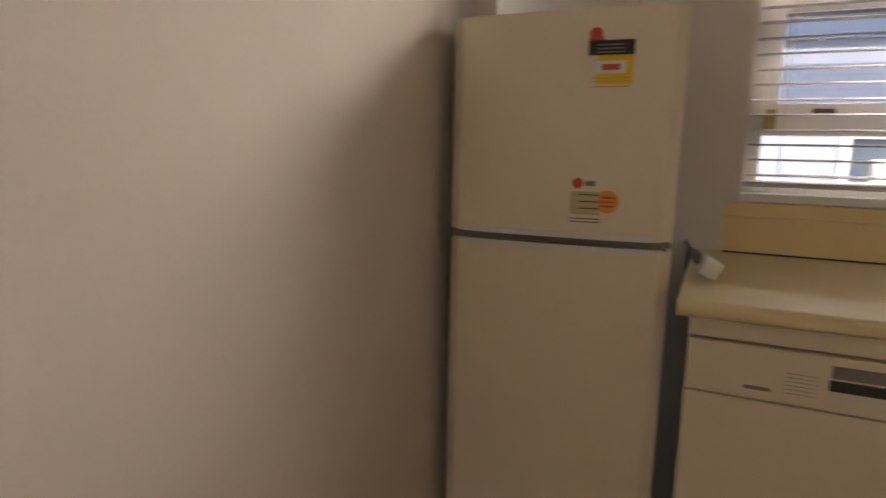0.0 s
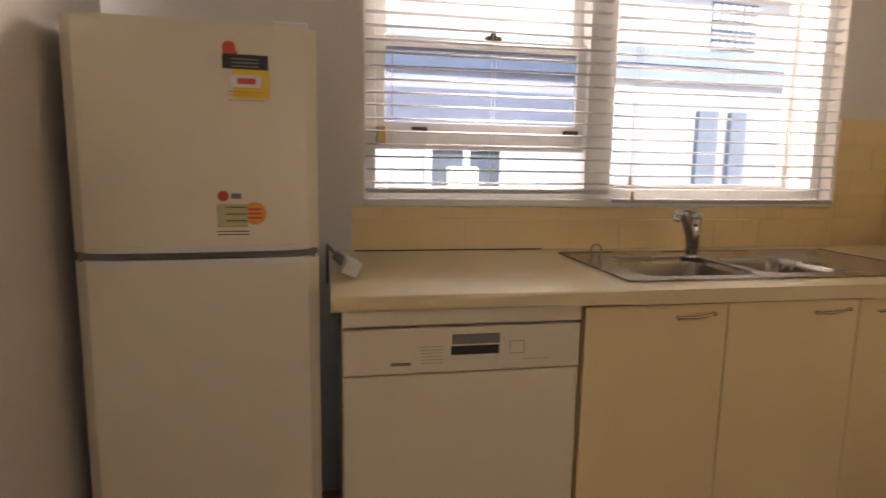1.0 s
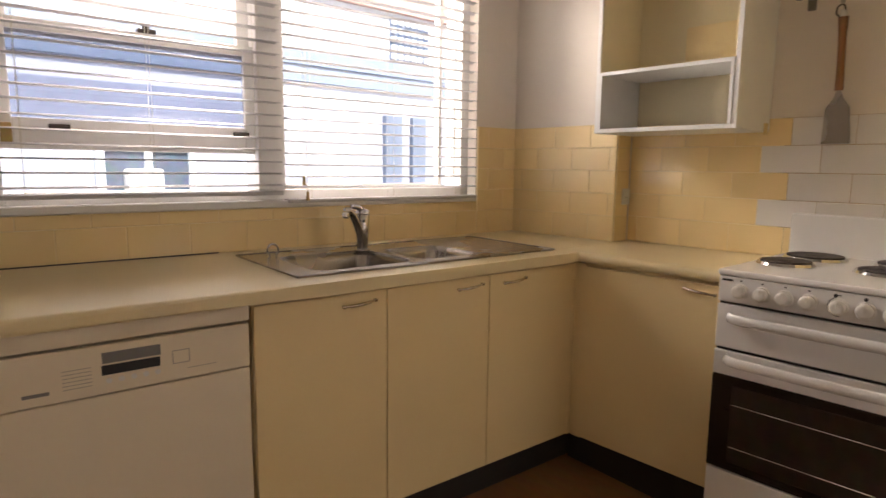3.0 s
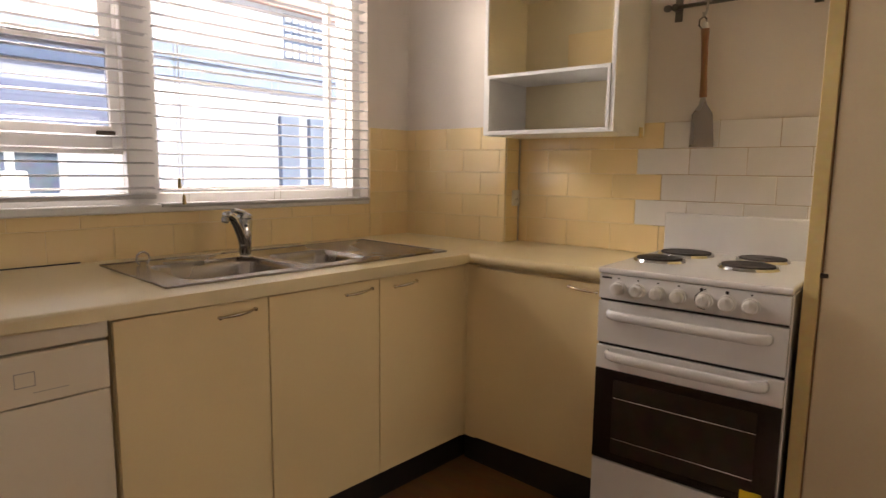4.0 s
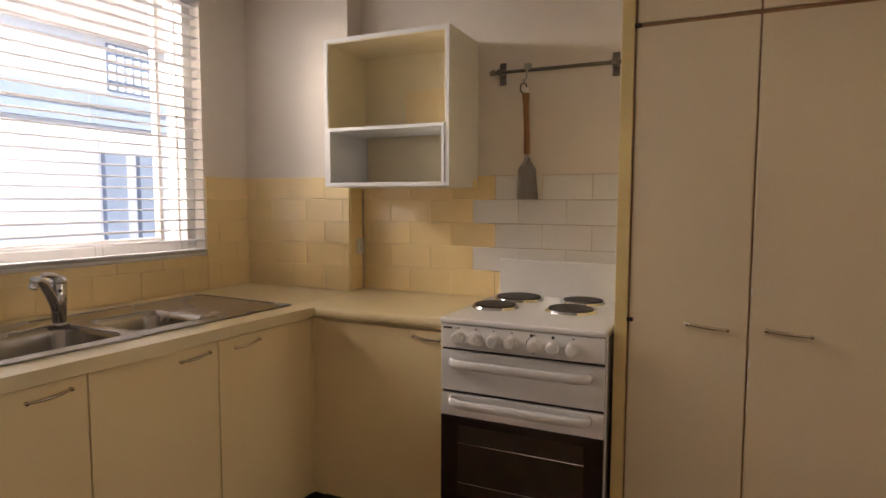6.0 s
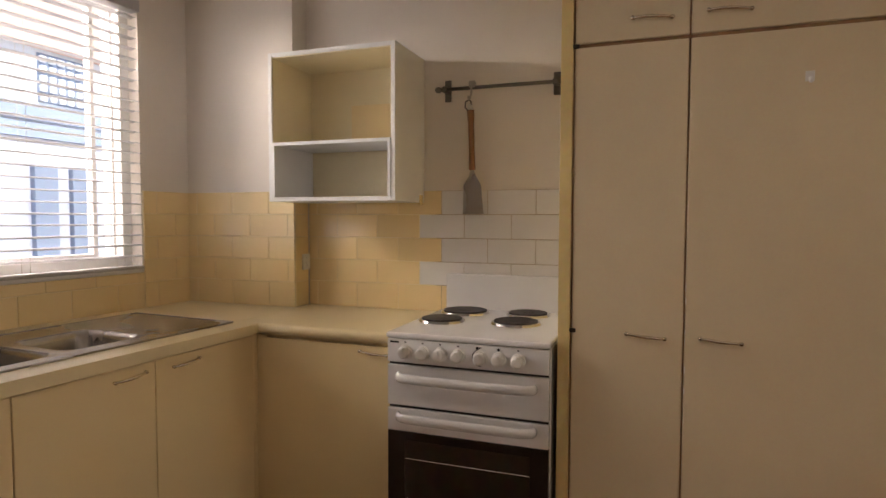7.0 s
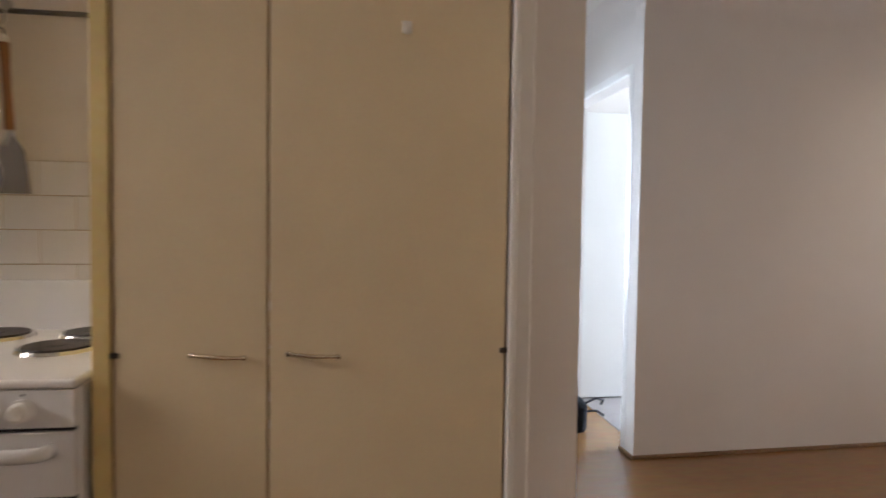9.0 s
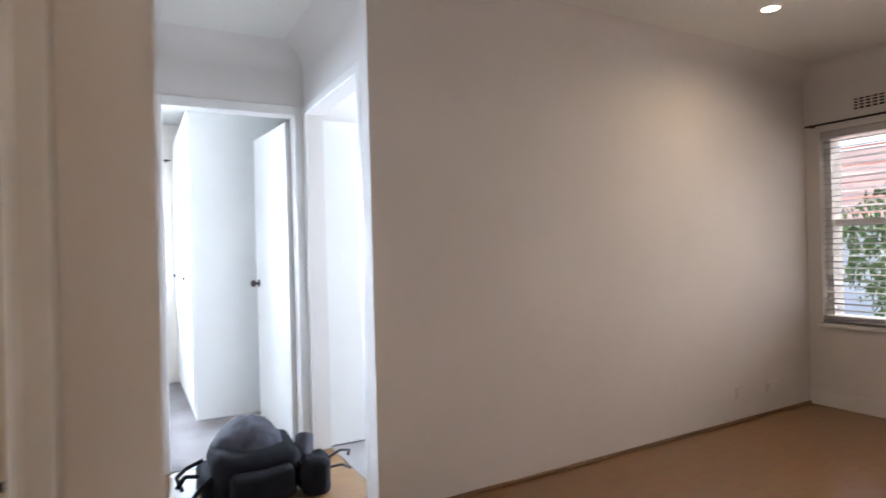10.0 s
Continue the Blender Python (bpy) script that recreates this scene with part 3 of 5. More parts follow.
for k in range(5):
    bm = nb(); cyl(bm, (0.888 + k * 0.026, DY + 0.001, 0.731), (0.888 + k * 0.026, DY - 0.002, 0.731), 0.0065, 14)
    part("button", bm, M_PLASTIC, panel)
bm = nb()
for b in ((1.026, 1.028, 0.742, 0.776), (1.064, 1.066, 0.742, 0.776), (1.026, 1.066, 0.774, 0.776), (1.026, 1.066, 0.742, 0.744)):
    bx(bm, b[0], b[1], DY - 0.0006, DY + 0.001, b[2], b[3])
bx(bm, 1.06, 1.13, DY - 0.0006, DY + 0.001, 0.726, 0.7274)
part("print", bm, M_PRINT, panel, "fine grey printed frame")

# ---- fridge ----
fr = thing("fridge", (0.29, 2.35, 0), "white top-freezer fridge with stickers, beside the wall", "fridge")
F0, F1, FF, FT = 0.022, 0.562, 2.085, 1.525
# body coloured dark for the shade in the gap beside the dishwasher
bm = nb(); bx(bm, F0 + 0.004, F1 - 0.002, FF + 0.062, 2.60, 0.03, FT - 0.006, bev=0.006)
part("body", bm, M_FRSHADE, fr, "fridge body, darkened for the shade in the side gap")


def fridge_door(z0, z1, name):
    """A door skin that bows gently towards the room."""
    bm = nb()
    n = 20
    out = [(F1, FF + 0.056), (F0, FF + 0.056)]
    for k in range(n + 1):
        t = -1 + 2 * k / n
        edge = 0.020 * max(0.0, (abs(t) - 0.94) / 0.06) ** 2
        out.append((F0 + (F1 - F0) * k / n, FF + 0.012 * t * t + edge))
    prism(bm, out, "z", z0, z1)
    es = [e for e in bm.edges if abs(e.verts[0].co.z - e.verts[1].co.z) < 1e-6]
    bmesh.ops.bevel(bm, geom=es, offset=0.005, segments=2, profile=0.5, affect="EDGES")
    return part(name, bm, M_FRIDGE, fr)


fz = fridge_door(1.007, FT, "freezer_door")
fd = fridge_door(0.075, 0.990, "fridge_door")
bm = nb(); bx(bm, F0 + 0.01, F1 - 0.01, FF + 0.02, FF + 0.07, 0.986, 1.010)
part("gap_seal", bm, M_GREYPL, fr, "dark grey gap between the doors")


def grip(z0, z1):
    bm = nb()
    out = [(F0 + 0.03, FF + 0.016)]
    for k in range(13):
        t = -1 + 2 * k / 12
        out.append((F0 + (F1 - F0) * (0.06 + 0.88 * k / 12), FF - 0.006 + 0.016 * t ** 4))
    out.append((F1 - 0.03, FF + 0.016))
    prism(bm, out, "z", z0, z1)
    return bm


part("grip_trim", grip(1.007, 1.020), M_PLASTIC, fz, "white curved grip edge")
part("grip_trim", grip(0.974, 0.990), M_PLASTIC, fd, "white curved grip edge")
bm = nb(); bx(bm, 0.27, 0.30, FF - 0.0055, FF + 0.004, 1.010, 1.017, bev=0.001)
part("badge", bm, M_GREYPL, fz, "small dark badge")
bm = nb(); bx(bm, F0 + 0.01, F1 - 0.01, FF + 0.03, FF + 0.06, 0.0, 0.07)
part("kickplate", bm, M_GREYPL, fr)
bm = nb(); bx(bm, F1 - 0.10, F1 - 0.02, FF + 0.01, FF + 0.09, FT - 0.004, FT + 0.012, bev=0.004)
part("hinge_cover", bm, M_PLASTIC, fr)


def sticker(parent, name, x0, x1, z0, z1, material, label, lift=0.0012, y=None):
    bm = nb(); bx(bm, x0, x1, (FF + 0.0035 if y is None else y) - lift, (FF + 0.0115 if y is None else y + 0.004), z0, z1)
    return part(name, bm, material, parent, label)


# energy label and promotional sticker, both on the freezer door
lab = sticker(fz, "energy_label", 0.353, 0.452, 1.361, 1.455, M_STICK_Y, "yellow and black energy label with a red top", 0.0024)
bm = nb(); bx(bm, 0.353, 0.452, FF - 0.0012, FF + 0.006, 1.424, 1.456)
part("label_heading", bm, M_INK, lab, "black heading band")
bm = nb(); cyl(bm, (0.368, FF + 0.006, 1.470), (0.368, FF - 0.0005, 1.470), 0.0145, 20); bx(bm, 0.354, 0.386, FF - 0.0002, FF + 0.006, 1.452, 1.464)
part("star_tab", bm, M_STICK_R, lab, "red rounded tab")
bm = nb(); bx(bm, 0.37, 0.437, FF - 0.0014, FF + 0.006, 1.384, 1.411)
win = part("label_window", bm, M_WHITE, lab, "white figure window")
bm = nb(); bx(bm, 0.384, 0.424, FF - 0.0018, FF, 1.391, 1.404)
part("figure_bar", bm, M_STICK_R, lab, "red bar of print")
bm = nb()
for z in (1.438, 1.446, 1.430):
    bx(bm, 0.372, 0.432, FF - 0.0016, FF, z - 0.0015, z + 0.0015)
part("heading_bars", bm, M_GREYPL, lab, "grey bars of print")
bm = nb()
for z in (1.355, 1.367, 1.374):
    bx(bm, 0.362, 0.444, FF - 0.0016, FF + 0.003, z - 0.001, z + 0.001)
part("print_bars", bm, M_STICK_O, lab, "fine lines of print")
st = sticker(fz, "promo_sticker", 0.330, 0.398, 1.064, 1.118, M_STICK_G, "olive and white printed sticker", 0.0042)
for z in range(6):
    bm = nb(); bx(bm, 0.338 + 0.012 * (z % 2), 0.396, FF - 0.0012, FF + 0.006, 1.070 + z * 0.008, 1.0722 + z * 0.008)
    part("print_bar", bm, M_INK if z % 2 else M_STICK_Y, st)
bm = nb(); cyl(bm, (0.414, FF + 0.008, 1.096), (0.414, FF - 0.0006, 1.096), 0.0265, 28)
disc = part("disc", bm, M_STICK_O, st, "orange disc with red bars")
bm = nb()
for z in (1.086, 1.096, 1.106):
    bx(bm, 0.398, 0.430, FF - 0.0012, FF, z - 0.0022, z + 0.0022)
part("disc_bars", bm, M_STICK_R, disc)
bm = nb(); cyl(bm, (0.345, FF + 0.008, 1.137), (0.345, FF - 0.0005, 1.137), 0.0125, 20)
part("round_mark", bm, M_STICK_R, st, "red round mark")
bm = nb(); bx(bm, 0.362, 0.385, FF - 0.0006, FF + 0.006, 1.131, 1.143)
part("word_bar", bm, M_GREYPL, st, "grey bar of print")
bm = nb(); bx(bm, 0.33, 0.40, FF - 0.0006, FF + 0.006, 1.0535, 1.0555); bx(bm, 0.33, 0.40, FF - 0.0006, FF + 0.006, 1.046, 1.048)
part("print_lines", bm, M_INK, st)

# plug and lead on the worktop beside the fridge
plug = thing("power_plug", (0.60, 2.1, CT), "white plug with a grey lead lying on the worktop edge", "plug")
bm = nb(); bx(bm, -0.024, 0.024, -0.02, 0.02, -0.022, 0.022, bev=0.006); bmesh.ops.transform(bm, matrix=pose(0.632, 2.13, CT + 0.032, 10, 25, 20), verts=bm.verts)
part("plug_body", bm, M_PLASTIC, plug)
bm = nb(); cyl(bm, (0.62, 2.135, CT + 0.04), (0.592, 2.15, CT + 0.062), 0.016, 14, 0.012)
part("collar", bm, M_GREYPL, plug, "grey collar", smooth=True)
bm = nb(); tube(bm, [(0.595, 2.148, CT + 0.06), (0.583, 2.16, CT + 0.075), (0.574, 2.19, CT + 0.08), (0.571, 2.30, CT + 0.07), (0.571, 2.45, CT + 0.02), (0.570, 2.56, CT - 0.1)], 0.0045, 8)
part("lead", bm, M_GREYPL, plug, smooth=True)

# ---- cooker ----
ck = thing("cooker", (2.7, 1.01, 0), "white upright electric cooker with four solid hotplates", "cooker")
S0, S1, SF, SB = 0.740, 1.280, 2.408, 3.012
bm = nb(); bx(bm, SF + 0.022, SB, S0, S1, 0.04, 0.911, bev=0.002)
part("body", bm, M_ENAMEL, ck)
bm = nb(); bx(bm, SF - 0.004, SB, S0 - 0.001, S1 + 0.002, 0.912, 0.931, bev=0.007, seg=3)
top = part("hob", bm, M_ENAMEL, ck)
bm = nb(); bx(bm, SB - 0.02, SB, S0, S1, 0.92, 1.075, bev=0.006)
part("splash_plate", bm, M_ENAMEL, ck)
bm = nb(); bx(bm, SF, SF + 0.022, S0 + 0.003, S1 - 0.003, 0.832, 0.9105, bev=0.003)
cp = part("control_panel", bm, M_ENAMEL, ck)
bm = nb(); bx(bm, SF + 0.012, SF + 0.03, S0 + 0.006, S1 - 0.006, 0.20, 0.84)
part("gap_backing", bm, M_BLACK, ck, "dark gap between the fronts")
bm = nb(); bx(bm, SF, SF + 0.022, S0 + 0.003, S1 - 0.003, 0.690, 0.824, bev=0.003)
gd = part("grill_door", bm, M_ENAMEL, ck)
bm = nb(); bx(bm, SF, SF + 0.022, S0 + 0.003, S1 - 0.003, 0.604, 0.680, bev=0.003)
od = part("oven_door", bm, M_ENAMEL, ck)
bm = nb(); bx(bm, SF + 0.001, SF + 0.02, S0 + 0.003, S1 - 0.003, 0.302, 0.603, bev=0.002)
gl = part("oven_window", bm, M_DARKGLASS, od, "black oven glass")
bm = nb(); bx(bm, SF - 0.0006, SF + 0.004, 0.80, 1.215, 0.330, 0.575, bev=0.001)
part("inner_window", bm, M_OVENIN, od, "black inner window")
for z in (0.38, 0.515):
    bm = nb(); cyl(bm, (SF - 0.001, 0.80, z), (SF - 0.001, 1.212, z), 0.0016, 8)
    part("rack_wire", bm, M_CHROME, od, "thin bright rack wire")
bm = nb(); bx(bm, SF + 0.004, SF + 0.022, S0 + 0.003, S1 - 0.003, 0.06, 0.297, bev=0.003)
part("drawer_front", bm, M_ENAMEL, ck)
bm = nb(); bx(bm, SF - 0.0012, SF + 0.004, 0.775, 0.83, 0.308, 0.345)
part("warning_sticker", bm, M_STICK_Y, od, "small yellow warning sticker")


def long_grip(parent, z, y0, y1):
    bm = nb()
    path = [(SF + 0.002, y0, z), (SF - 0.012, y0 + 0.003, z), (SF - 0.024, y0 + 0.016, z), (SF - 0.030, y0 + 0.042, z)]
    path += [(SF - 0.030 - 0.004 * math.sin(math.pi * k / 8), y0 + 0.042 + (y1 - y0 - 0.084) * k / 8, z) for k in range(1, 8)]
    path += [(x, y0 + y1 - y, w) for x, y, w in path[3::-1]]
    tube(bm, path, 0.0085, 12)
    for v in bm.verts:
        v.co.z = z + (v.co.z - z) * 1.8
    return part("handle", bm, M_ENAMEL, parent, "white moulded bar handle", smooth=True)


long_grip(gd, 0.787, 0.785, 1.238)
long_grip(od, 0.656, 0.785, 1.238)
for k in range(7):
    y = 1.213 - k * 0.0605 - (0.012 if k >= 4 else 0.0)
    bm = nb(); cyl(bm, (SF, y, 0.869), (SF - 0.008, y, 0.869), 0.0235, 26, 0.0225); cyl(bm, (SF - 0.006, y, 0.869), (SF - 0.028, y, 0.869), 0.0205, 26, 0.0185, 0.006); bx(bm, SF - 0.0295, SF - 0.012, y - 0.0022, y + 0.0022, 0.868, 0.886, bev=0.001)
    part("knob", bm, M_PLASTIC, cp, smooth=False)
    bm = nb(); bx(bm, SF - 0.0008, SF + 0.002, y - 0.003, y + 0.003, 0.8985, 0.9025)
    part("knob_mark", bm, M_INK, cp)
bm = nb(); cyl(bm, (SF + 0.002, 0.968, 0.899), (SF - 0.002, 0.968, 0.899), 0.005, 12)
part("pilot_light", bm, M_BLACK, cp)
bm = nb(); cyl(bm, (SF + 0.002, 0.90, 0.899), (SF - 0.002, 0.90, 0.899), 0.005, 12)
part("pilot_light", bm, M_BLACK, cp)
bm = nb(); tube(bm, [(SF - 0.0005, 0.959 + 0.026 * math.sin(radians(a)), 0.869 + 0.026 * math.cos(radians(a))) for a in range(20, 200, 12)], 0.0011, 6)
part("dial_ring", bm, M_INK, cp)
bm = nb(); bx(bm, SF - 0.0008, SF + 0.002, 1.236, 1.268, 0.8965, 0.9025)
part("badge", bm, M_INK, cp, "small dark maker's badge")
for x, y, r in ((2.672, 1.182, 0.074), (2.706, 0.914, 0.078), (2.885, 1.160, 0.086), (2.905, 0.912, 0.074)):
    bm = nb(); cyl(bm, (x, y, 0.930), (x, y, 0.9395), r + 0.012, 40, r + 0.007, 0.001)
    ringp = part("trim_ring", bm, M_CHROME, top, "bright trim ring", smooth=False)
    bm = nb(); cyl(bm, (x, y, 0.933), (x, y, 0.9435), r, 40, r, 0.002)
    cyl(bm, (x, y, 0.943), (x, y, 0.9443), r * 0.32, 24)
    part("hotplate", bm, M_IRON, top, "dark cast-iron hotplate")

# ---- pantry ----
pn = thing("pantry_cupboard", (2.75, 0.27, 0), "tall beige pantry cupboard with two doors and top lockers", "cupboard")
PF, P0, P1 = 2.45, -0.154, 0.726
# carcass brown is chosen for how the shaded door gaps look
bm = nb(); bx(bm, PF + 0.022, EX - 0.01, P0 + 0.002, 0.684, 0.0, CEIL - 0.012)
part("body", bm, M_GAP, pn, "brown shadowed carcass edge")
bm = nb(); bx(bm, PF - 0.004, EX - 0.005, 0.690, P1, 0.0, CEIL - 0.012, bev=0.002)
part("end_panel", bm, M_GABLE, pn, "yellowed cream end panel")
for a, b, hy, lh in ((0.373, 0.685, 0.474, 0), (-0.151, 0.368, 0.275, 1)):
    bm = nb(); bx(bm, PF, PF + 0.019, a, b, 0.09, 1.806, bev=0.003)
    d = part("door", bm, M_PANTRY, pn)
    bow_handle(d, (PF, hy, 0.964), 1, (-1, 0, 0))
    bm = nb(); bx(bm, PF, PF + 0.019, a, b, 1.817, CEIL - 0.02, bev=0.003)
    u = part("locker_door", bm, M_PANTRY, pn)
    bow_handle(u, (PF, hy - 0.002, 1.872), 1, (-1, 0, 0))
    e = b - 0.002 if not lh else a + 0.002
    for z in (0.968, 1.811):
        bm = nb(); bx(bm, PF - 0.004, PF + 0.012, e - 0.010, e + 0.010, z - 0.006, z + 0.006, bev=0.002)
        part("hinge", bm, M_DARKMETAL, pn, "small dark hinge")
# brown strips added near the surface so the shaded gaps look brown, not black
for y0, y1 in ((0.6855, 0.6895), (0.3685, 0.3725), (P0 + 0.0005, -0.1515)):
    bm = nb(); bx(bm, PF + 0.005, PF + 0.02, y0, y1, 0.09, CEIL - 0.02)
    part("gap_strip", bm, M_GAP_FILL, pn, "brown strip added in the door gap to colour it")
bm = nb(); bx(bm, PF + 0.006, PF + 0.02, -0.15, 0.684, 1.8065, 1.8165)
part("gap_strip", bm, M_GAP_FILL, pn, "brown strip added in the door gap to colour it")
rnd = random.Random(5)
for k in range(9):
    z = 0.80 + 0.045 * k + rnd.uniform(-0.02, 0.02)
    h, w = rnd.uniform(0.006, 0.022), rnd.uniform(0.0015, 0.004)
    bm = nb(); bx(bm, PF - 0.0006, PF + 0.006, 0.3685 - w, 0.3685, z, z + h, bev=0.0005, seg=1)
    part("worn_chip", bm, M_TILE_W, pn, "pale chip in the worn door edge")
bm = nb(); bx(bm, PF + 0.02, PF + 0.035, P0, 0.684, 0, 0.085)
part("plinth", bm, M_KICK, pn)
hk = thing("adhesive_hook", (PF, 0.08, 1.66), "small white adhesive hook on the pantry door", "hook")
bm = nb(); bx(bm, PF - 0.004, PF, 0.068, 0.090, 1.665, 1.692, bev=0.002)
part("plate", bm, M_PLASTIC, hk)
bm = nb(); tube(bm, [(PF - 0.004, 0.079, 1.675), (PF - 0.013, 0.079, 1.662), (PF - 0.022, 0.079, 1.66), (PF - 0.026, 0.079, 1.672)], 0.004, 8)
part("hook", bm, M_PLASTIC, hk, smooth=True)

# ---- open wall shelf ----
sh = thing("wall_shelf_unit", (2.87, 1.68, 1.37), "open white wall cupboard with a cream inside and inset shelf", "shelf unit")
A0, A1, B0, Z0, Z1 = 1.392, 1.963, 2.722, 1.372, 1.976
T = 0.017
for nm, b in (("side_panel", (B0, EX - 0.004, A0, A0 + T, Z0, Z1)), ("side_panel", (B0, EX - 0.004, A1 - T, A1, Z0, Z1)), ("top_panel", (B0, EX - 0.004, A0 + T, A1 - T, Z1 - T, Z1)),
              ("bottom_panel", (B0, EX - 0.004, A0 + T, A1 - T, Z0, Z0 + T))):
    bm = nb(); bx(bm, *b, bev=0.0015)
    part(nm, bm, M_WHITE, sh)
bm = nb(); bx(bm, EX - 0.016, EX - 0.006, A0 + T, A1 - T, Z0 + T, Z1 - T)
part("back_panel", bm, M_LINING, sh, "cream back panel")
for nm, b in (("inner_lining", (B0 + 0.004, EX - 0.016, A0 + T, A0 + T + 0.004, Z0 + T, Z1 - T)), ("inner_lining", (B0 + 0.004, EX - 0.016, A1 - T - 0.004, A1 - T, Z0 + T, Z1 - T)),
              ("inner_lining", (B0 + 0.004, EX - 0.016, A0 + T + 0.004, A1 - T - 0.004, Z1 - T - 0.004, Z1 - T))):
    bm = nb(); bx(bm, *b)
    part(nm, bm, M_LINING, sh, "cream inner face")
bx_z = 1.613
bm = nb(); bx(bm, EX - 0.024, EX - 0.017, A0 + T + 0.006, A0 + 0.34, bx_z + 0.002, 1.80, bev=0.001)
part("batten_board", bm, M_CREAM, sh, "yellower board along the back")
for nm, b in (("shelf", (B0 - 0.003, EX - 0.02, A0 + T + 0.001, A1 - T - 0.001, bx_z - 0.014, bx_z)), ("shelf_upright", (B0 - 0.003, EX - 0.02, A0 + T + 0.001, A0 + T + 0.014, Z0 + T, bx_z - 0.014)),
              ("shelf_upright", (B0 - 0.003, EX - 0.02, A1 - T - 0.012, A1 - T - 0.001, Z0 + T, bx_z - 0.014))):
    bm = nb(); bx(bm, *b, bev=0.001)
    part(nm, bm, M_WHITE, sh)
bm = nb(); bx(bm, 2.965, 2.99, A0 - 0.008, A0, Z0 - 0.012, Z0 + 0.03, bev=0.002)
part("bracket", bm, M_GABLE, sh, "yellowed corner block")

# ---- rail with a turner ----
rl = thing("utensil_rail", (EX - 0.03, 1.06, 1.86), "steel utensil rail screwed to the wall above the cooker", "rail")
bm = nb(); tube(bm, [(EX - 0.045, 1.305, 1.836), (EX - 0.045, 0.80, 1.836)], 0.0075, 12)
part("bar", bm, M_RAIL, rl, smooth=True)
for y in (1.285, 0.83):
    bm = nb(); bx(bm, EX - 0.008, EX, y - 0.014, y + 0.014, 1.792, 1.882, bev=0.003); bx(bm, EX - 0.056, EX - 0.006, y - 0.011, y + 0.011, 1.825, 1.848, bev=0.004)
    part("bracket", bm, M_RAIL, rl)
bm = nb(); ball(bm, (EX - 0.045, 1.314, 1.836), 0.013, 0.016, 0.013, 14)
part("end_cap", bm, M_GREYPL, rl, smooth=True)
hk = thing("rail_hook", (EX - 0.045, 1.185, 1.83), "steel hook hanging on the rail", "hook")
bm = nb(); bx(bm, EX - 0.057, EX - 0.033, 1.172, 1.198, 1.848, 1.8745, bev=0.003); tube(bm, [(EX - 0.057, 1.185, 1.855), (EX - 0.060, 1.185, 1.82), (EX - 0.066, 1.19, 1.80), (EX - 0.078, 1.19, 1.795), (EX - 0.084, 1.19, 1.808)], 0.0045, 8)
part("hook_bar", bm, M_STEEL, hk, smooth=False)
tn = thing("fish_slice", (EX - 0.07, 1.185, 1.57), "steel turner with a wooden handle hanging from the rail", "utensil")
bm = nb(); tube(bm, [(EX - 0.072, 1.192, 1.795), (EX - 0.076, 1.204, 1.785), (EX - 0.075, 1.206, 1.765), (EX - 0.070, 1.192, 1.748), (EX - 0.066, 1.182, 1.765), (EX - 0.068, 1.184, 1.788), (EX - 0.072, 1.192, 1.796)], 0.003, 6)
part("hanging_loop", bm, M_DARKMETAL, tn, "dark leather loop", smooth=True)
bm = nb(); tube(bm, [(EX - 0.06, 1.188, 1.755), (EX - 0.056, 1.187, 1.70), (EX - 0.05, 1.185, 1.60), (EX - 0.045, 1.184, 1.515)], lambda t: 0.0155 - 0.003 * math.sin(math.pi * t) - 0.002 * t, 12)
part("handle", bm, M_WOOD, tn, "brown wooden handle", smooth=True)
bm = nb(); cyl(bm, (EX - 0.061, 1.188, 1.75), (EX - 0.063, 1.188, 1.778), 0.0125, 12, 0.009)
part("ferrule", bm, M_PLASTIC, tn, "pale end cap", smooth=True)
bm = nb(); prism(bm, [(1.190, 1.52), (1.178, 1.52), (1.170, 1.49), (1.148, 1.455), (1.140, 1.335), (1.228, 1.335), (1.222, 1.455), (1.198, 1.49)], "x", EX - 0.047, EX - 0.0445)
bmesh.ops.rotate(bm, cent=(EX - 0.045, 1.184, 1.52), matrix=Matrix.Rotation(radians(-5), 3, "Y"), verts=bm.verts)
part("blade", bm, M_STEEL, tn, "flat steel blade")

for ob in scene.objects:
    if ob.name in ("rail_hook", "fish_slice"):
        ob.location += Vector((0, -0.018, -0.012))

# power point on the pilaster's side
def power_point(m, label, gangs=2):
    ob = new("power_point")
    ob.matrix_basis = m
    PLACE[ob] = Matrix.Identity(4)
    tagged(ob, label, "power point", "power points")
    bm = nb(); w = 0.029 * gangs
    bx(bm, -w, w, 0, 0.009, -0.036, 0.036, bev=0.004)
    part("plate", bm, M_PLASTIC, ob)
    for s in ((-1, 1) if gangs == 2 else (0,)):
        bm = nb(); bx(bm, s * 0.032 - 0.006, s * 0.032 + 0.006, 0.008, 0.012, 0.014, 0.027, bev=0.001)
        part("switch", bm, M_PLASTIC, ob)
        bm = nb()
        for dx, dz in ((-0.007, -0.004), (0.007, -0.004), (0, -0.016)):
            bx(bm, s * 0.03 + dx - 0.001, s * 0.03 + dx + 0.001, 0.0088, 0.0094, dz - 0.004, dz + 0.004)
        part("slots", bm, M_BLACK, ob)
    return ob


power_point(Matrix.Translation((2.985, PY - 0.012, 1.105)) @ Matrix.Rotation(math.pi, 4, "Z"), "white single power point on the tiled pilaster side", 1)
long_wall.append(power_point(Matrix.Translation((LX, -3.99, 0.20)) @ Matrix.Rotation(radians(90), 4, "Z"), "white double power point low on the living room wall"))
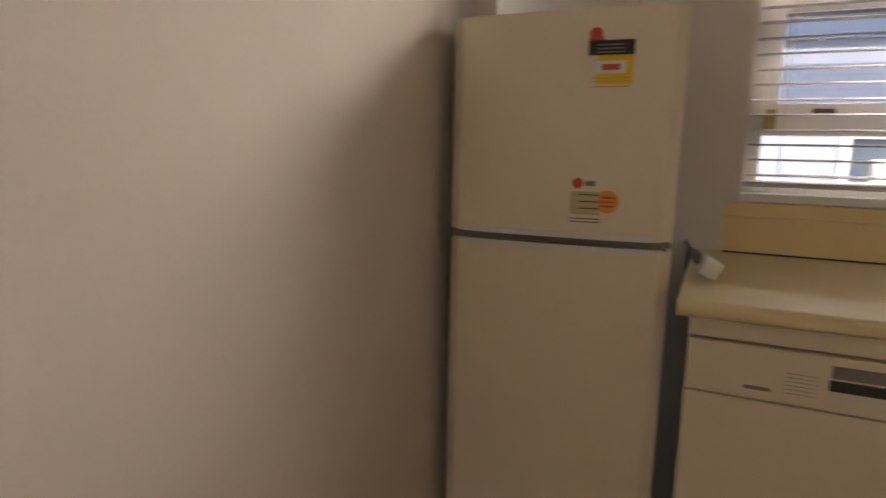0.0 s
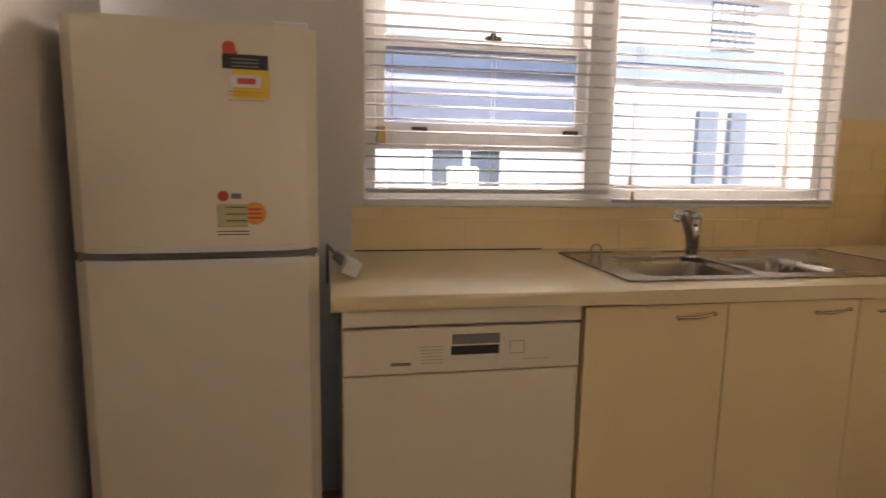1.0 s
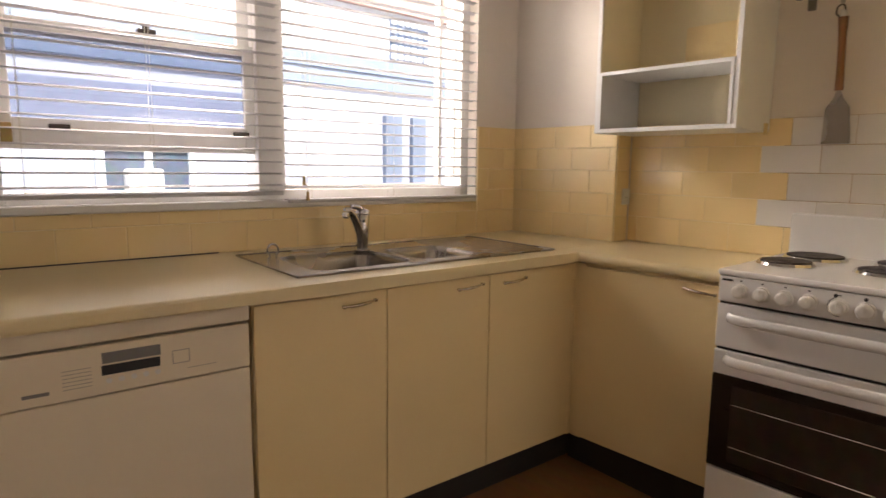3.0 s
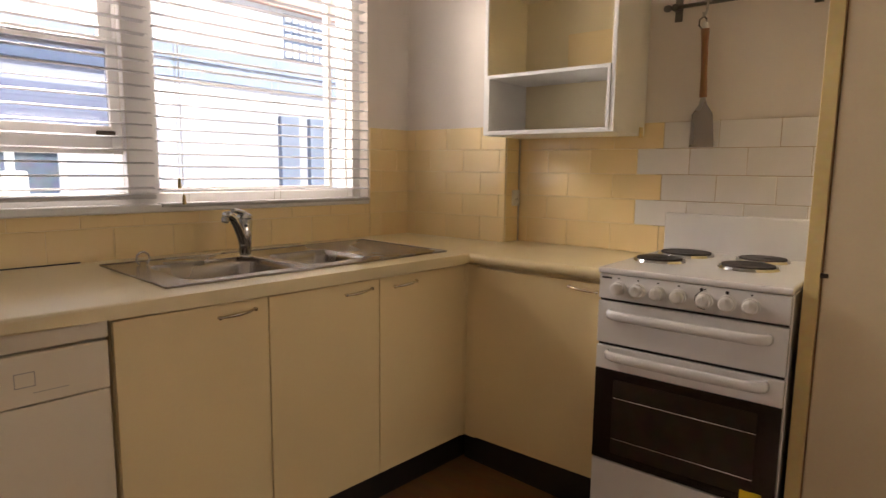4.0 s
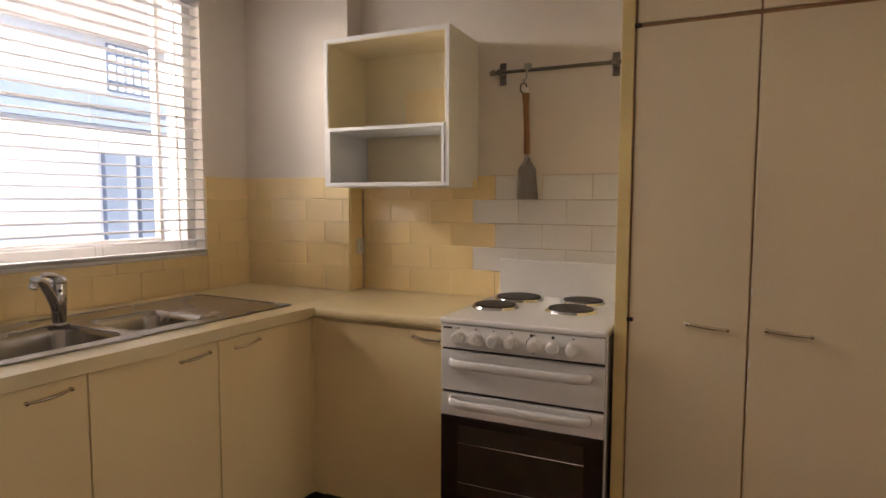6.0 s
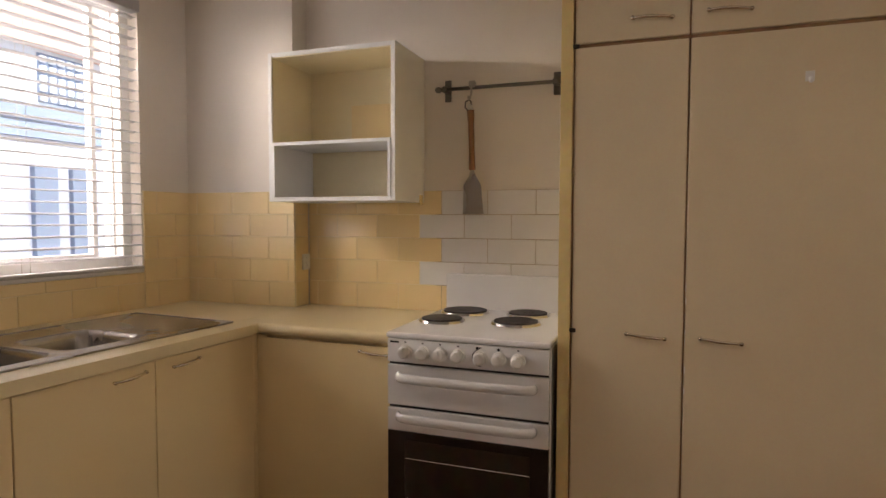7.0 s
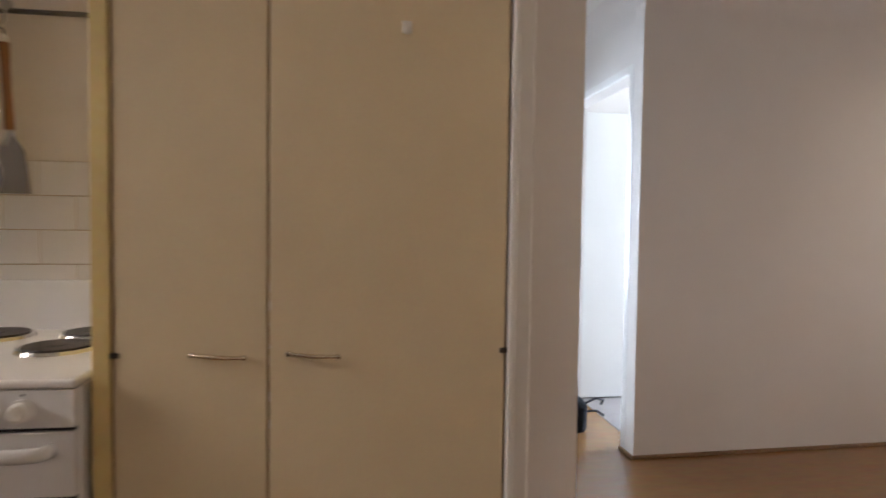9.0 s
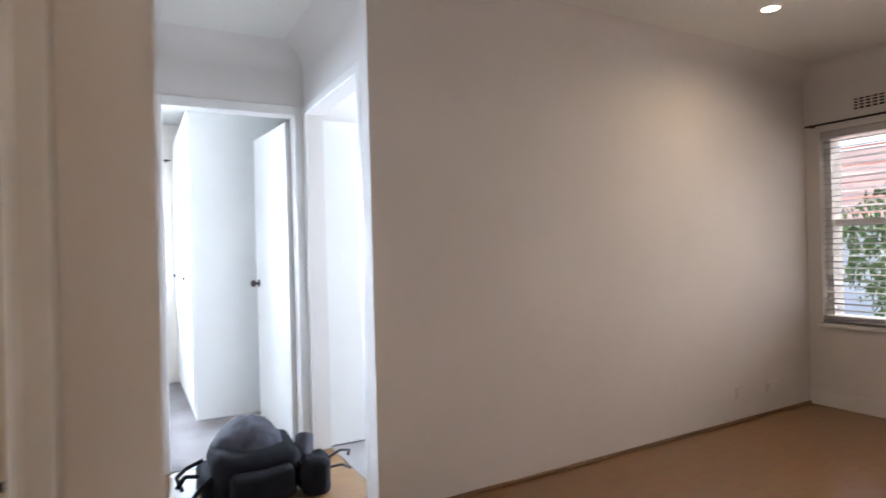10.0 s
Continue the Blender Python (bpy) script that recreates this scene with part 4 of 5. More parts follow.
long_wall.append(power_point(Matrix.Translation((LX, -4.36, 0.19)) @ Matrix.Rotation(radians(90), 4, "Z"), "white double power point low on the living room wall"))


# ---- windows and blinds ----
def sash_frame(bm, x0, x1, z0, z1, y0, y1, w, low=None):
    bx(bm, x0, x0 + w, y0, y1, z0, z1, bev=0.003)
    bx(bm, x1 - w, x1, y0, y1, z0, z1, bev=0.003)
    bx(bm, x0 + w, x1 - w, y0, y1, z0, z0 + (low or w), bev=0.003)
    bx(bm, x0 + w, x1 - w, y0, y1, z1 - w, z1, bev=0.003)


wn = thing("window_1", (1.65, NY + 0.12, 1.09), "white timber kitchen window, one sash raised a little", "window", "", "structure")
bm = nb(); sash_frame(bm, KW[0], KW[1], KW[2], KW[3], NY + 0.06, NY + 0.18, 0.045)
part("window_frame", bm, M_TRIM, wn)
bm = nb(); bx(bm, 1.545, 1.655, NY + 0.055, NY + 0.185, KW[2] + 0.045, KW[3] - 0.045, bev=0.004)
part("mullion", bm, M_TRIM, wn)
bm = nb(); bx(bm, KW[0], KW[1], NY - 0.012, NY + 0.07, KW[2] - 0.02, KW[2] + 0.006, bev=0.004)
part("window_sill", bm, M_TRIM, wn)
# lower sash pushed up, upper sash behind it, fixed pane at the other side
# narrow glazed strip added to show the bright sunlit reveal beside the fixed pane
for nm, b, w, low in (("raised_sash", (0.745, 1.545, 1.267, 1.668, NY + 0.085, NY + 0.115), 0.036, 0.098), ("upper_sash", (0.745, 1.545, 1.625, 2.195, NY + 0.125, NY + 0.155), 0.045, 0.045), ("fixed_sash", (1.655, 2.472, 1.13, 2.195, NY + 0.10, NY + 0.14), 0.02, 0.02), ("reveal_glass", (2.474, 2.56, 1.13, 2.195, NY + 0.11, NY + 0.14), 0.006, 0.006)):
    bm = nb(); sash_frame(bm, *b, w, low)
    s = part(nm, bm, M_TRIM, wn)
    bm = nb(); bx(bm, b[0] + w, b[1] - w, (b[4] + b[5]) / 2 - 0.002, (b[4] + b[5]) / 2 + 0.002, b[2] + low, b[3] - w)
    g = part("pane", bm, M_SHOWER if nm == "raised_sash" else M_GLASS, s)
    g.visible_shadow = False
for x in (0.905, 1.49):
    bm = nb(); bx(bm, x - 0.03, x + 0.03, NY + 0.070, NY + 0.086, 1.332, 1.348, bev=0.004)
    part("sash_lift", bm, M_DARKMETAL, wn, "dark metal sash lift")
bm = nb(); bx(bm, 1.15, 1.21, NY + 0.08, NY + 0.12, 1.666, 1.682, bev=0.005); cyl(bm, (1.18, NY + 0.1, 1.68), (1.18, NY + 0.1, 1.692), 0.012, 12)
part("sash_latch", bm, M_DARKMETAL, wn, "dark metal sash latch")
bm = nb(); bx(bm, 0.748, 0.778, NY + 0.03, NY + 0.06, 1.285, 1.345, bev=0.004)
part("cleat", bm, M_BRASS, wn, "yellow brass cord cleat")


def blind(x0, x1, y, z0, z1, label, tilt, pitch=0.0444, slat_w=0.048, wand=None, first=0.045):
    """A venetian blind: head rail, slats, bottom rail, ladder cords."""
    ob = thing("venetian_blind", ((x0 + x1) / 2, y, z0), label, "blind", "venetian blinds")
    bm = nb(); bx(bm, x0, x1, y - 0.028, y + 0.028, z1 - 0.05, z1, bev=0.004)
    part("head_rail", bm, M_SLAT, ob)
    bm = nb(); bx(bm, x0, x1, y - 0.024, y + 0.024, z0, z0 + 0.015, bev=0.004)
    part("bottom_rail", bm, M_SLAT, ob)
    n = int((z1 - 0.06 - z0 - first) / pitch) + 1
    # crowned slats: an arc across the width
    arc = [(-1 + k / 4, -0.005 * (-1 + k / 4) ** 2) for k in range(9)]
    b = nb()
    prism(b, [(u * slat_w / 2, w) for u, w in arc] + [(u * slat_w / 2, w - 0.0014) for u, w in arc[::-1]], "x", -(x1 - x0) / 2 + 0.004, (x1 - x0) / 2 - 0.004)
    me = mesh_of("slat", b, M_SLAT)
    for k in range(n):
        s = new("slat", me)
        s.parent = ob
        s.location = (0, 0, first + k * pitch)
        s.rotation_euler = (radians(tilt + random.gauss(0, 1.2)), radians(random.gauss(0, 0.12)), 0)
    for f in (0.1, 0.5, 0.9):
        bm = nb()
        x = x0 + (x1 - x0) * f
        for dy in (-0.025, 0.025):
            tube(bm, [(x, y + dy, z0 + 0.01), (x, y + dy, z1 - 0.03)], 0.0009, 5)
        part("ladder_cord", bm, M_CORD, ob)
        bm = nb(); cyl(bm, (x, y, z0 - 0.004), (x, y, z0 + 0.002), 0.008, 10)
        part("cord_button", bm, M_PLASTIC, ob)
    for dx, low in (wand or ()):
        bm = nb(); tube(bm, [(x0 + dx, y - 0.032, z1 - 0.04), (x0 + dx, y - 0.034, low)], 0.0012, 5)
        part("pull_cord", bm, M_CORD, ob)
        bm = nb(); cyl(bm, (x0 + dx, y - 0.034, low - 0.035), (x0 + dx, y - 0.034, low), 0.008, 12, 0.0045)
        part("tassel", bm, M_BRASS, ob, "small wooden cord tassel")
    return ob


blind(0.705, 1.618, NY + 0.012, 1.112, 2.235, "white venetian blind, slats open, over the sash window", 2, first=0.041)
blind(1.632, 2.600, NY + 0.004, 1.080, 2.235, "white venetian blind, slats open, over the fixed pane", 2, wand=((0.06, 1.185), (0.075, 1.125)), first=0.0636)

wn = thing("window_2", (3.0, LY1 - 0.12, 0.66), "white timber living room sash window", "window", "", "structure")
bm = nb(); sash_frame(bm, LW[0], LW[1], LW[2], LW[3], LY1 - 0.19, LY1 - 0.06, 0.05); bx(bm, 2.95, 3.03, LY1 - 0.19, LY1 - 0.06, LW[2] + 0.05, LW[3] - 0.05, bev=0.004)
bx(bm, 3.03, LW[1] - 0.05, LY1 - 0.15, LY1 - 0.09, 1.33, 1.38, bev=0.004); bx(bm, LW[0] + 0.05, 2.95, LY1 - 0.15, LY1 - 0.09, 1.33, 1.38, bev=0.004)
part("window_frame", bm, M_TRIM, wn)
bm = nb(); bx(bm, LW[0] - 0.03, LW[1] + 0.03, LY1 - 0.06, LY1 + 0.03, LW[2] - 0.03, LW[2], bev=0.006)
part("window_sill", bm, M_TRIM, wn)
for x0, x1 in ((LW[0] + 0.05, 2.95), (3.03, LW[1] - 0.05)):
    bm = nb(); bx(bm, x0, x1, LY1 - 0.122, LY1 - 0.118, LW[2] + 0.05, LW[3] - 0.05)
    g = part("pane", bm, M_GLASS, wn)
    g.visible_shadow = False
blind(LW[0] + 0.01, LW[1] - 0.008, LY1 - 0.03, LW[2] + 0.01, LW[3] - 0.005, "white venetian blind, slats open, in the living room window", -4, 0.044)
rd = thing("curtain_rod", (3.1, LY1 + 0.06, 2.07), "thin dark curtain rod above the living room window", "curtain rod")
bm = nb(); tube(bm, [(1.8, LY1 + 0.05, LW[3] + 0.045), (4.24, LY1 + 0.05, LW[3] + 0.045)], 0.008, 10)
part("rod", bm, M_DARKMETAL, rd, smooth=True)
for x in (1.9, 4.2):
    bm = nb(); bx(bm, x - 0.01, x + 0.01, LY1, LY1 + 0.055, LW[3] + 0.035, LW[3] + 0.055, bev=0.002)
    part("bracket", bm, M_DARKMETAL, rd)
vt = thing("wall_vent", (3.78, LY1, 2.2), "cream slotted air vent high on the wall", "vent")
VZ, VH, VX = 2.14, 0.085, 3.64
bm = nb(); bx(bm, VX, VX + 0.28, LY1, LY1 + 0.004, VZ, VZ + VH)
part("backing", bm, M_BLACK, vt)
bm = nb(); bx(bm, VX - 0.01, VX + 0.29, LY1, LY1 + 0.012, VZ - 0.006, VZ + 0.004); bx(bm, VX - 0.01, VX + 0.29, LY1, LY1 + 0.012, VZ + VH - 0.004, VZ + VH + 0.006); bx(bm, VX - 0.01, VX + 0.002, LY1, LY1 + 0.0115, VZ, VZ + VH); bx(bm, VX + 0.278, VX + 0.29, LY1, LY1 + 0.0115, VZ, VZ + VH)
part("frame", bm, M_WALL, vt)
for r in range(3):
    bm = nb(); bx(bm, VX, VX + 0.28, LY1 + 0.002, LY1 + 0.010, VZ + 0.020 + r * 0.021, VZ + 0.027 + r * 0.021)
    part("slat", bm, M_WALL, vt)
for c in range(6):
    bm = nb(); bx(bm, VX + 0.035 + c * 0.042, VX + 0.044 + c * 0.042, LY1 + 0.002, LY1 + 0.009, VZ, VZ + VH)
    part("divider", bm, M_WALL, vt)

for x, y in DOWNLIGHTS:
    dl = thing("downlight", (x, y, CEIL), "round white recessed downlight, switched on; two of the three are added", "ceiling light", "recessed downlights")
    bm = nb()
    for k in range(28):
        a0, a1 = 2 * math.pi * k / 28, 2 * math.pi * (k + 1) / 28
        pr = [(0.045, -0.006), (0.058, -0.002), (0.058, 0.0), (0.043, 0.0)]
        ring0 = [bm.verts.new((x + r * math.cos(a0), y + r * math.sin(a0), CEIL + z)) for r, z in pr]
        ring1 = [bm.verts.new((x + r * math.cos(a1), y + r * math.sin(a1), CEIL + z)) for r, z in pr]
        for i in range(4):
            bm.faces.new((ring0[i], ring0[(i + 1) % 4], ring1[(i + 1) % 4], ring1[i]))
    part("bezel", bm, M_WHITE, dl)
    bm = nb(); cyl(bm, (x, y, CEIL - 0.003), (x, y, CEIL - 0.001), 0.044, 28)
    part("lens", bm, M_LAMP, dl, "glowing lens")

# ---- hall and bedrooms ----
wd = thing("wardrobe", (7.1, -1.0, 0), "tall white built-in bedroom wardrobe", "wardrobe")
bm = nb(); bx(bm, 6.38, 7.9, -1.85, -0.72, 0.0, 2.36, bev=0.004)
part("body", bm, M_WHITE, wd)
for k in range(3):
    bm = nb(); bx(bm, 6.39 + k * 0.5, 6.885 + k * 0.5, -0.72, -0.702, 0.08, 2.33, bev=0.003)
    d = part("door", bm, M_WHITE, wd)
    bm = nb(); ball(bm, (6.85 + k * 0.5, -0.69, 1.05), 0.014, 0.014, 0.014, 12)
    part("door_knob", bm, M_DARKMETAL, d, "dark round knob", smooth=True)
wn = thing("window_3", (8.0, 0.4, 0.75), "white bedroom window", "window", "", "structure")
bm = nb()
for b in ((BW[0], BW[0] + 0.05, BW[2], BW[3]), (BW[1] - 0.05, BW[1], BW[2], BW[3]), (BW[0] + 0.05, BW[1] - 0.05, BW[2], BW[2] + 0.05), (BW[0] + 0.05, BW[1] - 0.05, BW[3] - 0.05, BW[3])):
    bx(bm, 8.02, 8.1, *b, bev=0.003)
part("window_frame", bm, M_TRIM, wn)
bm = nb(); bx(bm, 8.058, 8.062, BW[0] + 0.05, BW[1] - 0.05, BW[2] + 0.05, BW[3] - 0.05)
g = part("pane", bm, M_GLASS, wn)
g.visible_shadow = False
vb = thing("venetian_blind", (7.97, 0.20, 0.76), "white venetian blind in the bedroom window", "blind", "venetian blinds")
bm = nb(); bx(bm, 7.945, 7.995, BW[0] + 0.01, BW[1] - 0.01, BW[3] - 0.05, BW[3] - 0.003, bev=0.004)
part("head_rail", bm, M_SLAT, vb)
b = nb(); bx(b, -0.024, 0.024, -0.78, 0.78, -0.0013, 0.0013)
_slat = mesh_of("slat", b, M_SLAT)
for k in range(28):
    s = new("slat", _slat)
    s.parent = vb
    s.location = (0.0, 0.005, 0.03 + k * 0.045)
    s.rotation_euler = (0, radians(-8 + random.gauss(0, 1)), 0)
rd = thing("curtain_rod", (7.9, 0.4, 2.2), "thin dark curtain rod above the bedroom window", "curtain rod")
bm = nb(); tube(bm, [(7.89, -0.68, 2.16), (7.89, 1.1, 2.16)], 0.008, 8)
part("rod", bm, M_DARKMETAL, rd, smooth=True)
bm = nb(); bx(bm, 7.88, 7.95, -0.65, -0.63, 2.15, 2.17)
part("bracket", bm, M_DARKMETAL, rd)


def lumpy(bm, amount, scale, seed):
    for v in bm.verts:
        n = noise.noise_vector(v.co * scale + Vector((seed, seed, seed)))
        v.co += n * amount


def rucksack():
    """A soft pack lying on its back: body, lid, pockets, piping, straps and buckles."""
    ob = thing("backpack", (4.85, -0.88, 0), "bulging black nylon backpack lying on the hall floor", "bag")

    def soft_box(x0, x1, y0, y1, z0, z1, r, wob, seed):
        bm = nb(); bx(bm, x0, x1, y0, y1, z0, z1, bev=r, seg=4)
        bmesh.ops.subdivide_edges(bm, edges=bm.edges, cuts=1, use_grid_fill=True)
        bmesh.ops.smooth_vert(bm, verts=bm.verts, factor=0.5, use_axis_x=True, use_axis_y=True, use_axis_z=True)
        lumpy(bm, wob, 7.0, seed)
        lumpy(bm, wob * 0.35, 24.0, seed + 3)
        for v in bm.verts:
            v.co.z = max(0.004, v.co.z)
        return bm
    part("main_bag", soft_box(4.62, 5.10, -1.10, -0.66, 0.0, 0.24, 0.08, 0.022, 1.0), M_BAG, ob, smooth=True)
    bm = nb(); ball(bm, (4.90, -0.86, 0.20), 0.21, 0.185, 0.155, 24)
    for v in bm.verts:
        v.co.z = max(0.20, v.co.z)
    lumpy(bm, 0.022, 8.0, 3.0)
    lumpy(bm, 0.009, 22.0, 4.0)
    lid = part("lid_pocket", bm, M_BAG2, ob, "charcoal domed lid pocket", smooth=True)
    bm = nb(); tube(bm, [(4.90 + 0.212 * math.cos(a), -0.86 + 0.188 * math.sin(a), 0.205 + 0.006 * math.sin(5 * a)) for a in [2 * math.pi * k / 32 for k in range(33)]], 0.008, 8)
    part("piping", bm, M_BAG, lid, smooth=True)
    bm = nb(); bx(bm, 4.76, 4.80, -0.90, -0.85, 0.300, 0.312, bev=0.004)
    part("logo_patch", bm, M_BAG, lid)
    part("front_pocket", soft_box(4.55, 4.66, -1.04, -0.72, 0.01, 0.17, 0.04, 0.018, 5.0), M_BAG, ob, smooth=True)
    part("side_pocket", soft_box(4.70, 5.02, -0.70, -0.60, 0.01, 0.15, 0.04, 0.02, 9.0), M_BAG, ob, smooth=True)
    runs = ([(4.72, -0.68, 0.16), (4.66, -0.60, 0.12), (4.62, -0.53, 0.05), (4.66, -0.48, 0.012)], [(4.95, -0.64, 0.16), (4.98, -0.56, 0.12), (4.92, -0.51, 0.10), (4.84, -0.53, 0.06)],
            [(4.80, -0.60, 0.13), (4.77, -0.54, 0.15), (4.74, -0.50, 0.11)], [(4.66, -1.05, 0.18), (4.60, -1.10, 0.13), (4.585, -1.12, 0.05), (4.60, -1.15, 0.012)])
    for pts in runs:
        bm = nb(); tube(bm, pts, 0.011, 6)
        part("strap", bm, M_BAG, ob, smooth=True)
    bm = nb(); bx(bm, 4.63, 4.67, -0.50, -0.46, 0.004, 0.018, bev=0.003)
    part("buckle", bm, M_BLACK, ob)
    return ob


def shoulder_bag():
    ob = thing("camera_bag", (4.64, -1.17, 0), "small black shoulder bag slumped beside the backpack", "bag")
    bm = nb(); bx(bm, 4.54, 4.76, -1.245, -1.09, 0.0, 0.19, bev=0.05, seg=4)
    bmesh.ops.subdivide_edges(bm, edges=bm.edges, cuts=1, use_grid_fill=True)
    lumpy(bm, 0.026, 8.0, 7.0)
    lumpy(bm, 0.010, 25.0, 2.0)
    for v in bm.verts:
        v.co.z = max(0.004, v.co.z)
    part("bag_body", bm, M_BAG, ob, smooth=True)
    bm = nb(); cyl(bm, (4.70, -1.12, 0.16), (4.78, -1.15, 0.25), 0.045, 18, 0.05, 0.008)
    part("top_flap", bm, M_BAG2, ob, "charcoal rolled flap", smooth=True)
    for k, pts in enumerate(([(4.62, -1.22, 0.16), (4.60, -1.29, 0.20), (4.63, -1.35, 0.18), (4.68, -1.36, 0.14)], [(4.60, -1.22, 0.12), (4.58, -1.29, 0.13), (4.59, -1.34, 0.10)])):
        bm = nb(); tube(bm, pts, 0.007, 6)
        part("strap", bm, M_BAG2, ob, smooth=True)
    return ob


for pack, north in ((rucksack(), 0.025), (shoulder_bag(), 0.04)):
    pack.location.y += north

# ---- outside ----
bm = nb(); bx(bm, -60, 60, -60, 60, -3.3, -3.0)
solid("ground", bm, M_GROUND, "pale concrete yard around the building", "ground", "structure")
nbh = thing("apartment_building", (1.5, 6.5, -3), "pale rendered apartment building across the yard", "building")
bm = nb(); bx(bm, -9, 12, 6.2, 11, -3, 6.5)
part("wall", bm, M_FACADE, nbh)
bm = nb(); bx(bm, -9, 12, 6.17, 6.2, -3, 1.90)
part("lower_wall", bm, M_LOWER, nbh, "pale lavender rendered lower storey")
for x0, x1 in ((4.72, 4.96), (5.12, 5.32)):
    bm = nb(); bx(bm, x0, x1, 6.10, 6.17, -3, 1.80, bev=0.01)
    part("pier", bm, M_FACADE2, nbh, "blue-grey rendered pier")
for z0, z1 in ((2.08, 2.22), (2.25, 2.41)):
    bm = nb(); bx(bm, -9, 5.9, 6.15, 6.2, z0, z1)
    part("band", bm, M_BAND, nbh, "pale blue painted band")
bm = nb(); bx(bm, -9, 12, 6.12, 6.2, 2.96, 3.7)
part("upper_band", bm, M_BRICK, nbh, "pink brick upper storey")
bm = nb(); bx(bm, 4.84, 5.42, 6.185, 6.2, 2.44, 2.92)
lat = part("screen", bm, M_FACADE2, nbh, "pierced block screen")
for k in range(6):
    for r in range(5):
        bm = nb(); bx(bm, 4.85 + k * 0.096, 4.915 + k * 0.096, 6.15, 6.186, 2.45 + r * 0.095, 2.51 + r * 0.095, bev=0.006, seg=1)
        part("block", bm, M_FACADE, lat)
bm = nb(); bx(bm, -9.2, 12.2, 6.0, 11.2, 6.5, 6.8)
part("roof", bm, M_FACADE, nbh)
for x, z, w, h in ((1.82, 0.45, 0.68, 0.88), (7.6, 0.7, 0.9, 1.2), (-2.6, 0.8, 0.9, 1.2), (3.4, 3.5, 0.7, 1.3), (6.6, 3.5, 0.9, 1.2)):
    bm = nb(); bx(bm, x, x + w, 6.09, 6.13, z, z + h); wnd = part("window", bm, M_DARKPANE, nbh, "dark window")
    bm = nb(); bx(bm, x - 0.06, x, 6.06, 6.14, z - 0.06, z + h + 0.06); bx(bm, x + w, x + w + 0.06, 6.06, 6.14, z - 0.06, z + h + 0.06); bx(bm, x, x + w, 6.06, 6.14, z + h, z + h + 0.06); bx(bm, x, x + w, 6.06, 6.14, z - 0.06, z); bx(bm, x + w / 2 - 0.03, x + w / 2 + 0.03, 6.06, 6.14, z, z + h)
    part("frame", bm, M_FACADE, wnd)
bm = nb(); bx(bm, 1.96, 2.24, 5.92, 6.09, 0.98, 1.18, bev=0.02)
part("air_conditioner", bm, M_WHITE, nbh, "white air conditioner in the window")
bm = nb(); cyl(bm, (5.92, 6.1, -3), (5.92, 6.1, 6.4), 0.06, 12)
part("downpipe", bm, M_BRICK, nbh, "pink painted downpipe", smooth=True)

aw = thing("awning", (3.2, LY1 - 0.8, 2.0), "faded striped cloth awning outside the living room window", "awning")
for k in range(11):
    bm = nb()
    z0 = 2.05 - k * 0.06
    y0 = LY1 - 0.27 - k * 0.075
    bx(bm, 1.6, 4.5, y0 - 0.078, y0, z0 - 0.06, z0 - 0.052)
    part("stripe", bm, M_AWN if k % 2 else M_AWN2, aw)


def leaves(c, r, n, seed):
    rnd = random.Random(seed)
    vs, fs = [], []
    for _ in range(n):
        d = Vector((rnd.gauss(0, 1), rnd.gauss(0, 1), rnd.gauss(0, 1))).normalized() * r * rnd.random() ** 0.4
        d.x *= 0.8
        p = Vector(c) + d + Vector((0.3 * math.sin(3 * d.z), 0, 0))
        m = Euler((rnd.uniform(0, 6), rnd.uniform(0, 6), rnd.uniform(0, 6))).to_matrix()
        s = rnd.uniform(0.03, 0.065)
        i = len(vs)
        for u, v, w in ((-1.6, 0, 0), (0, -0.6, 0.15), (1.6, 0, 0), (0, 0.6, 0.15)):
            vs.append(p + m @ Vector((u * s, v * s, w * s)))
        fs.append((i, i + 1, i + 2, i + 3))
    me = bpy.data.meshes.new("crown")
    me.from_pydata(vs, [], fs)
    me.materials.append(M_LEAF)
    return me


tr = thing("tree", (4.0, -8.2, -3), "leafy green tree outside the living room window", "tree")
bm = nb(); tube(bm, [(4.0, -8.2, -3.0), (4.05, -8.2, -1.5), (3.95, -8.15, 0.0), (4.1, -8.2, 1.6)], lambda t: 0.13 - 0.07 * t, 10)
tube(bm, [(3.97, -8.15, -0.2), (3.6, -8.1, 0.6), (3.4, -8.0, 1.3)], lambda t: 0.05 - 0.03 * t, 8); tube(bm, [(4.0, -8.15, 0.2), (4.4, -8.25, 0.9), (4.7, -8.2, 1.6)], lambda t: 0.05 - 0.03 * t, 8)
part("trunk", bm, M_BARK, tr, smooth=True)
cr = new("crown", leaves((4.35, -8.2, 0.75), 1.55, 4200, 4))
cr.parent = tr
cr.matrix_basis = PLACE[tr].inverted()
bh = thing("house", (0, -15, -3), "pale house beyond the garden", "house")
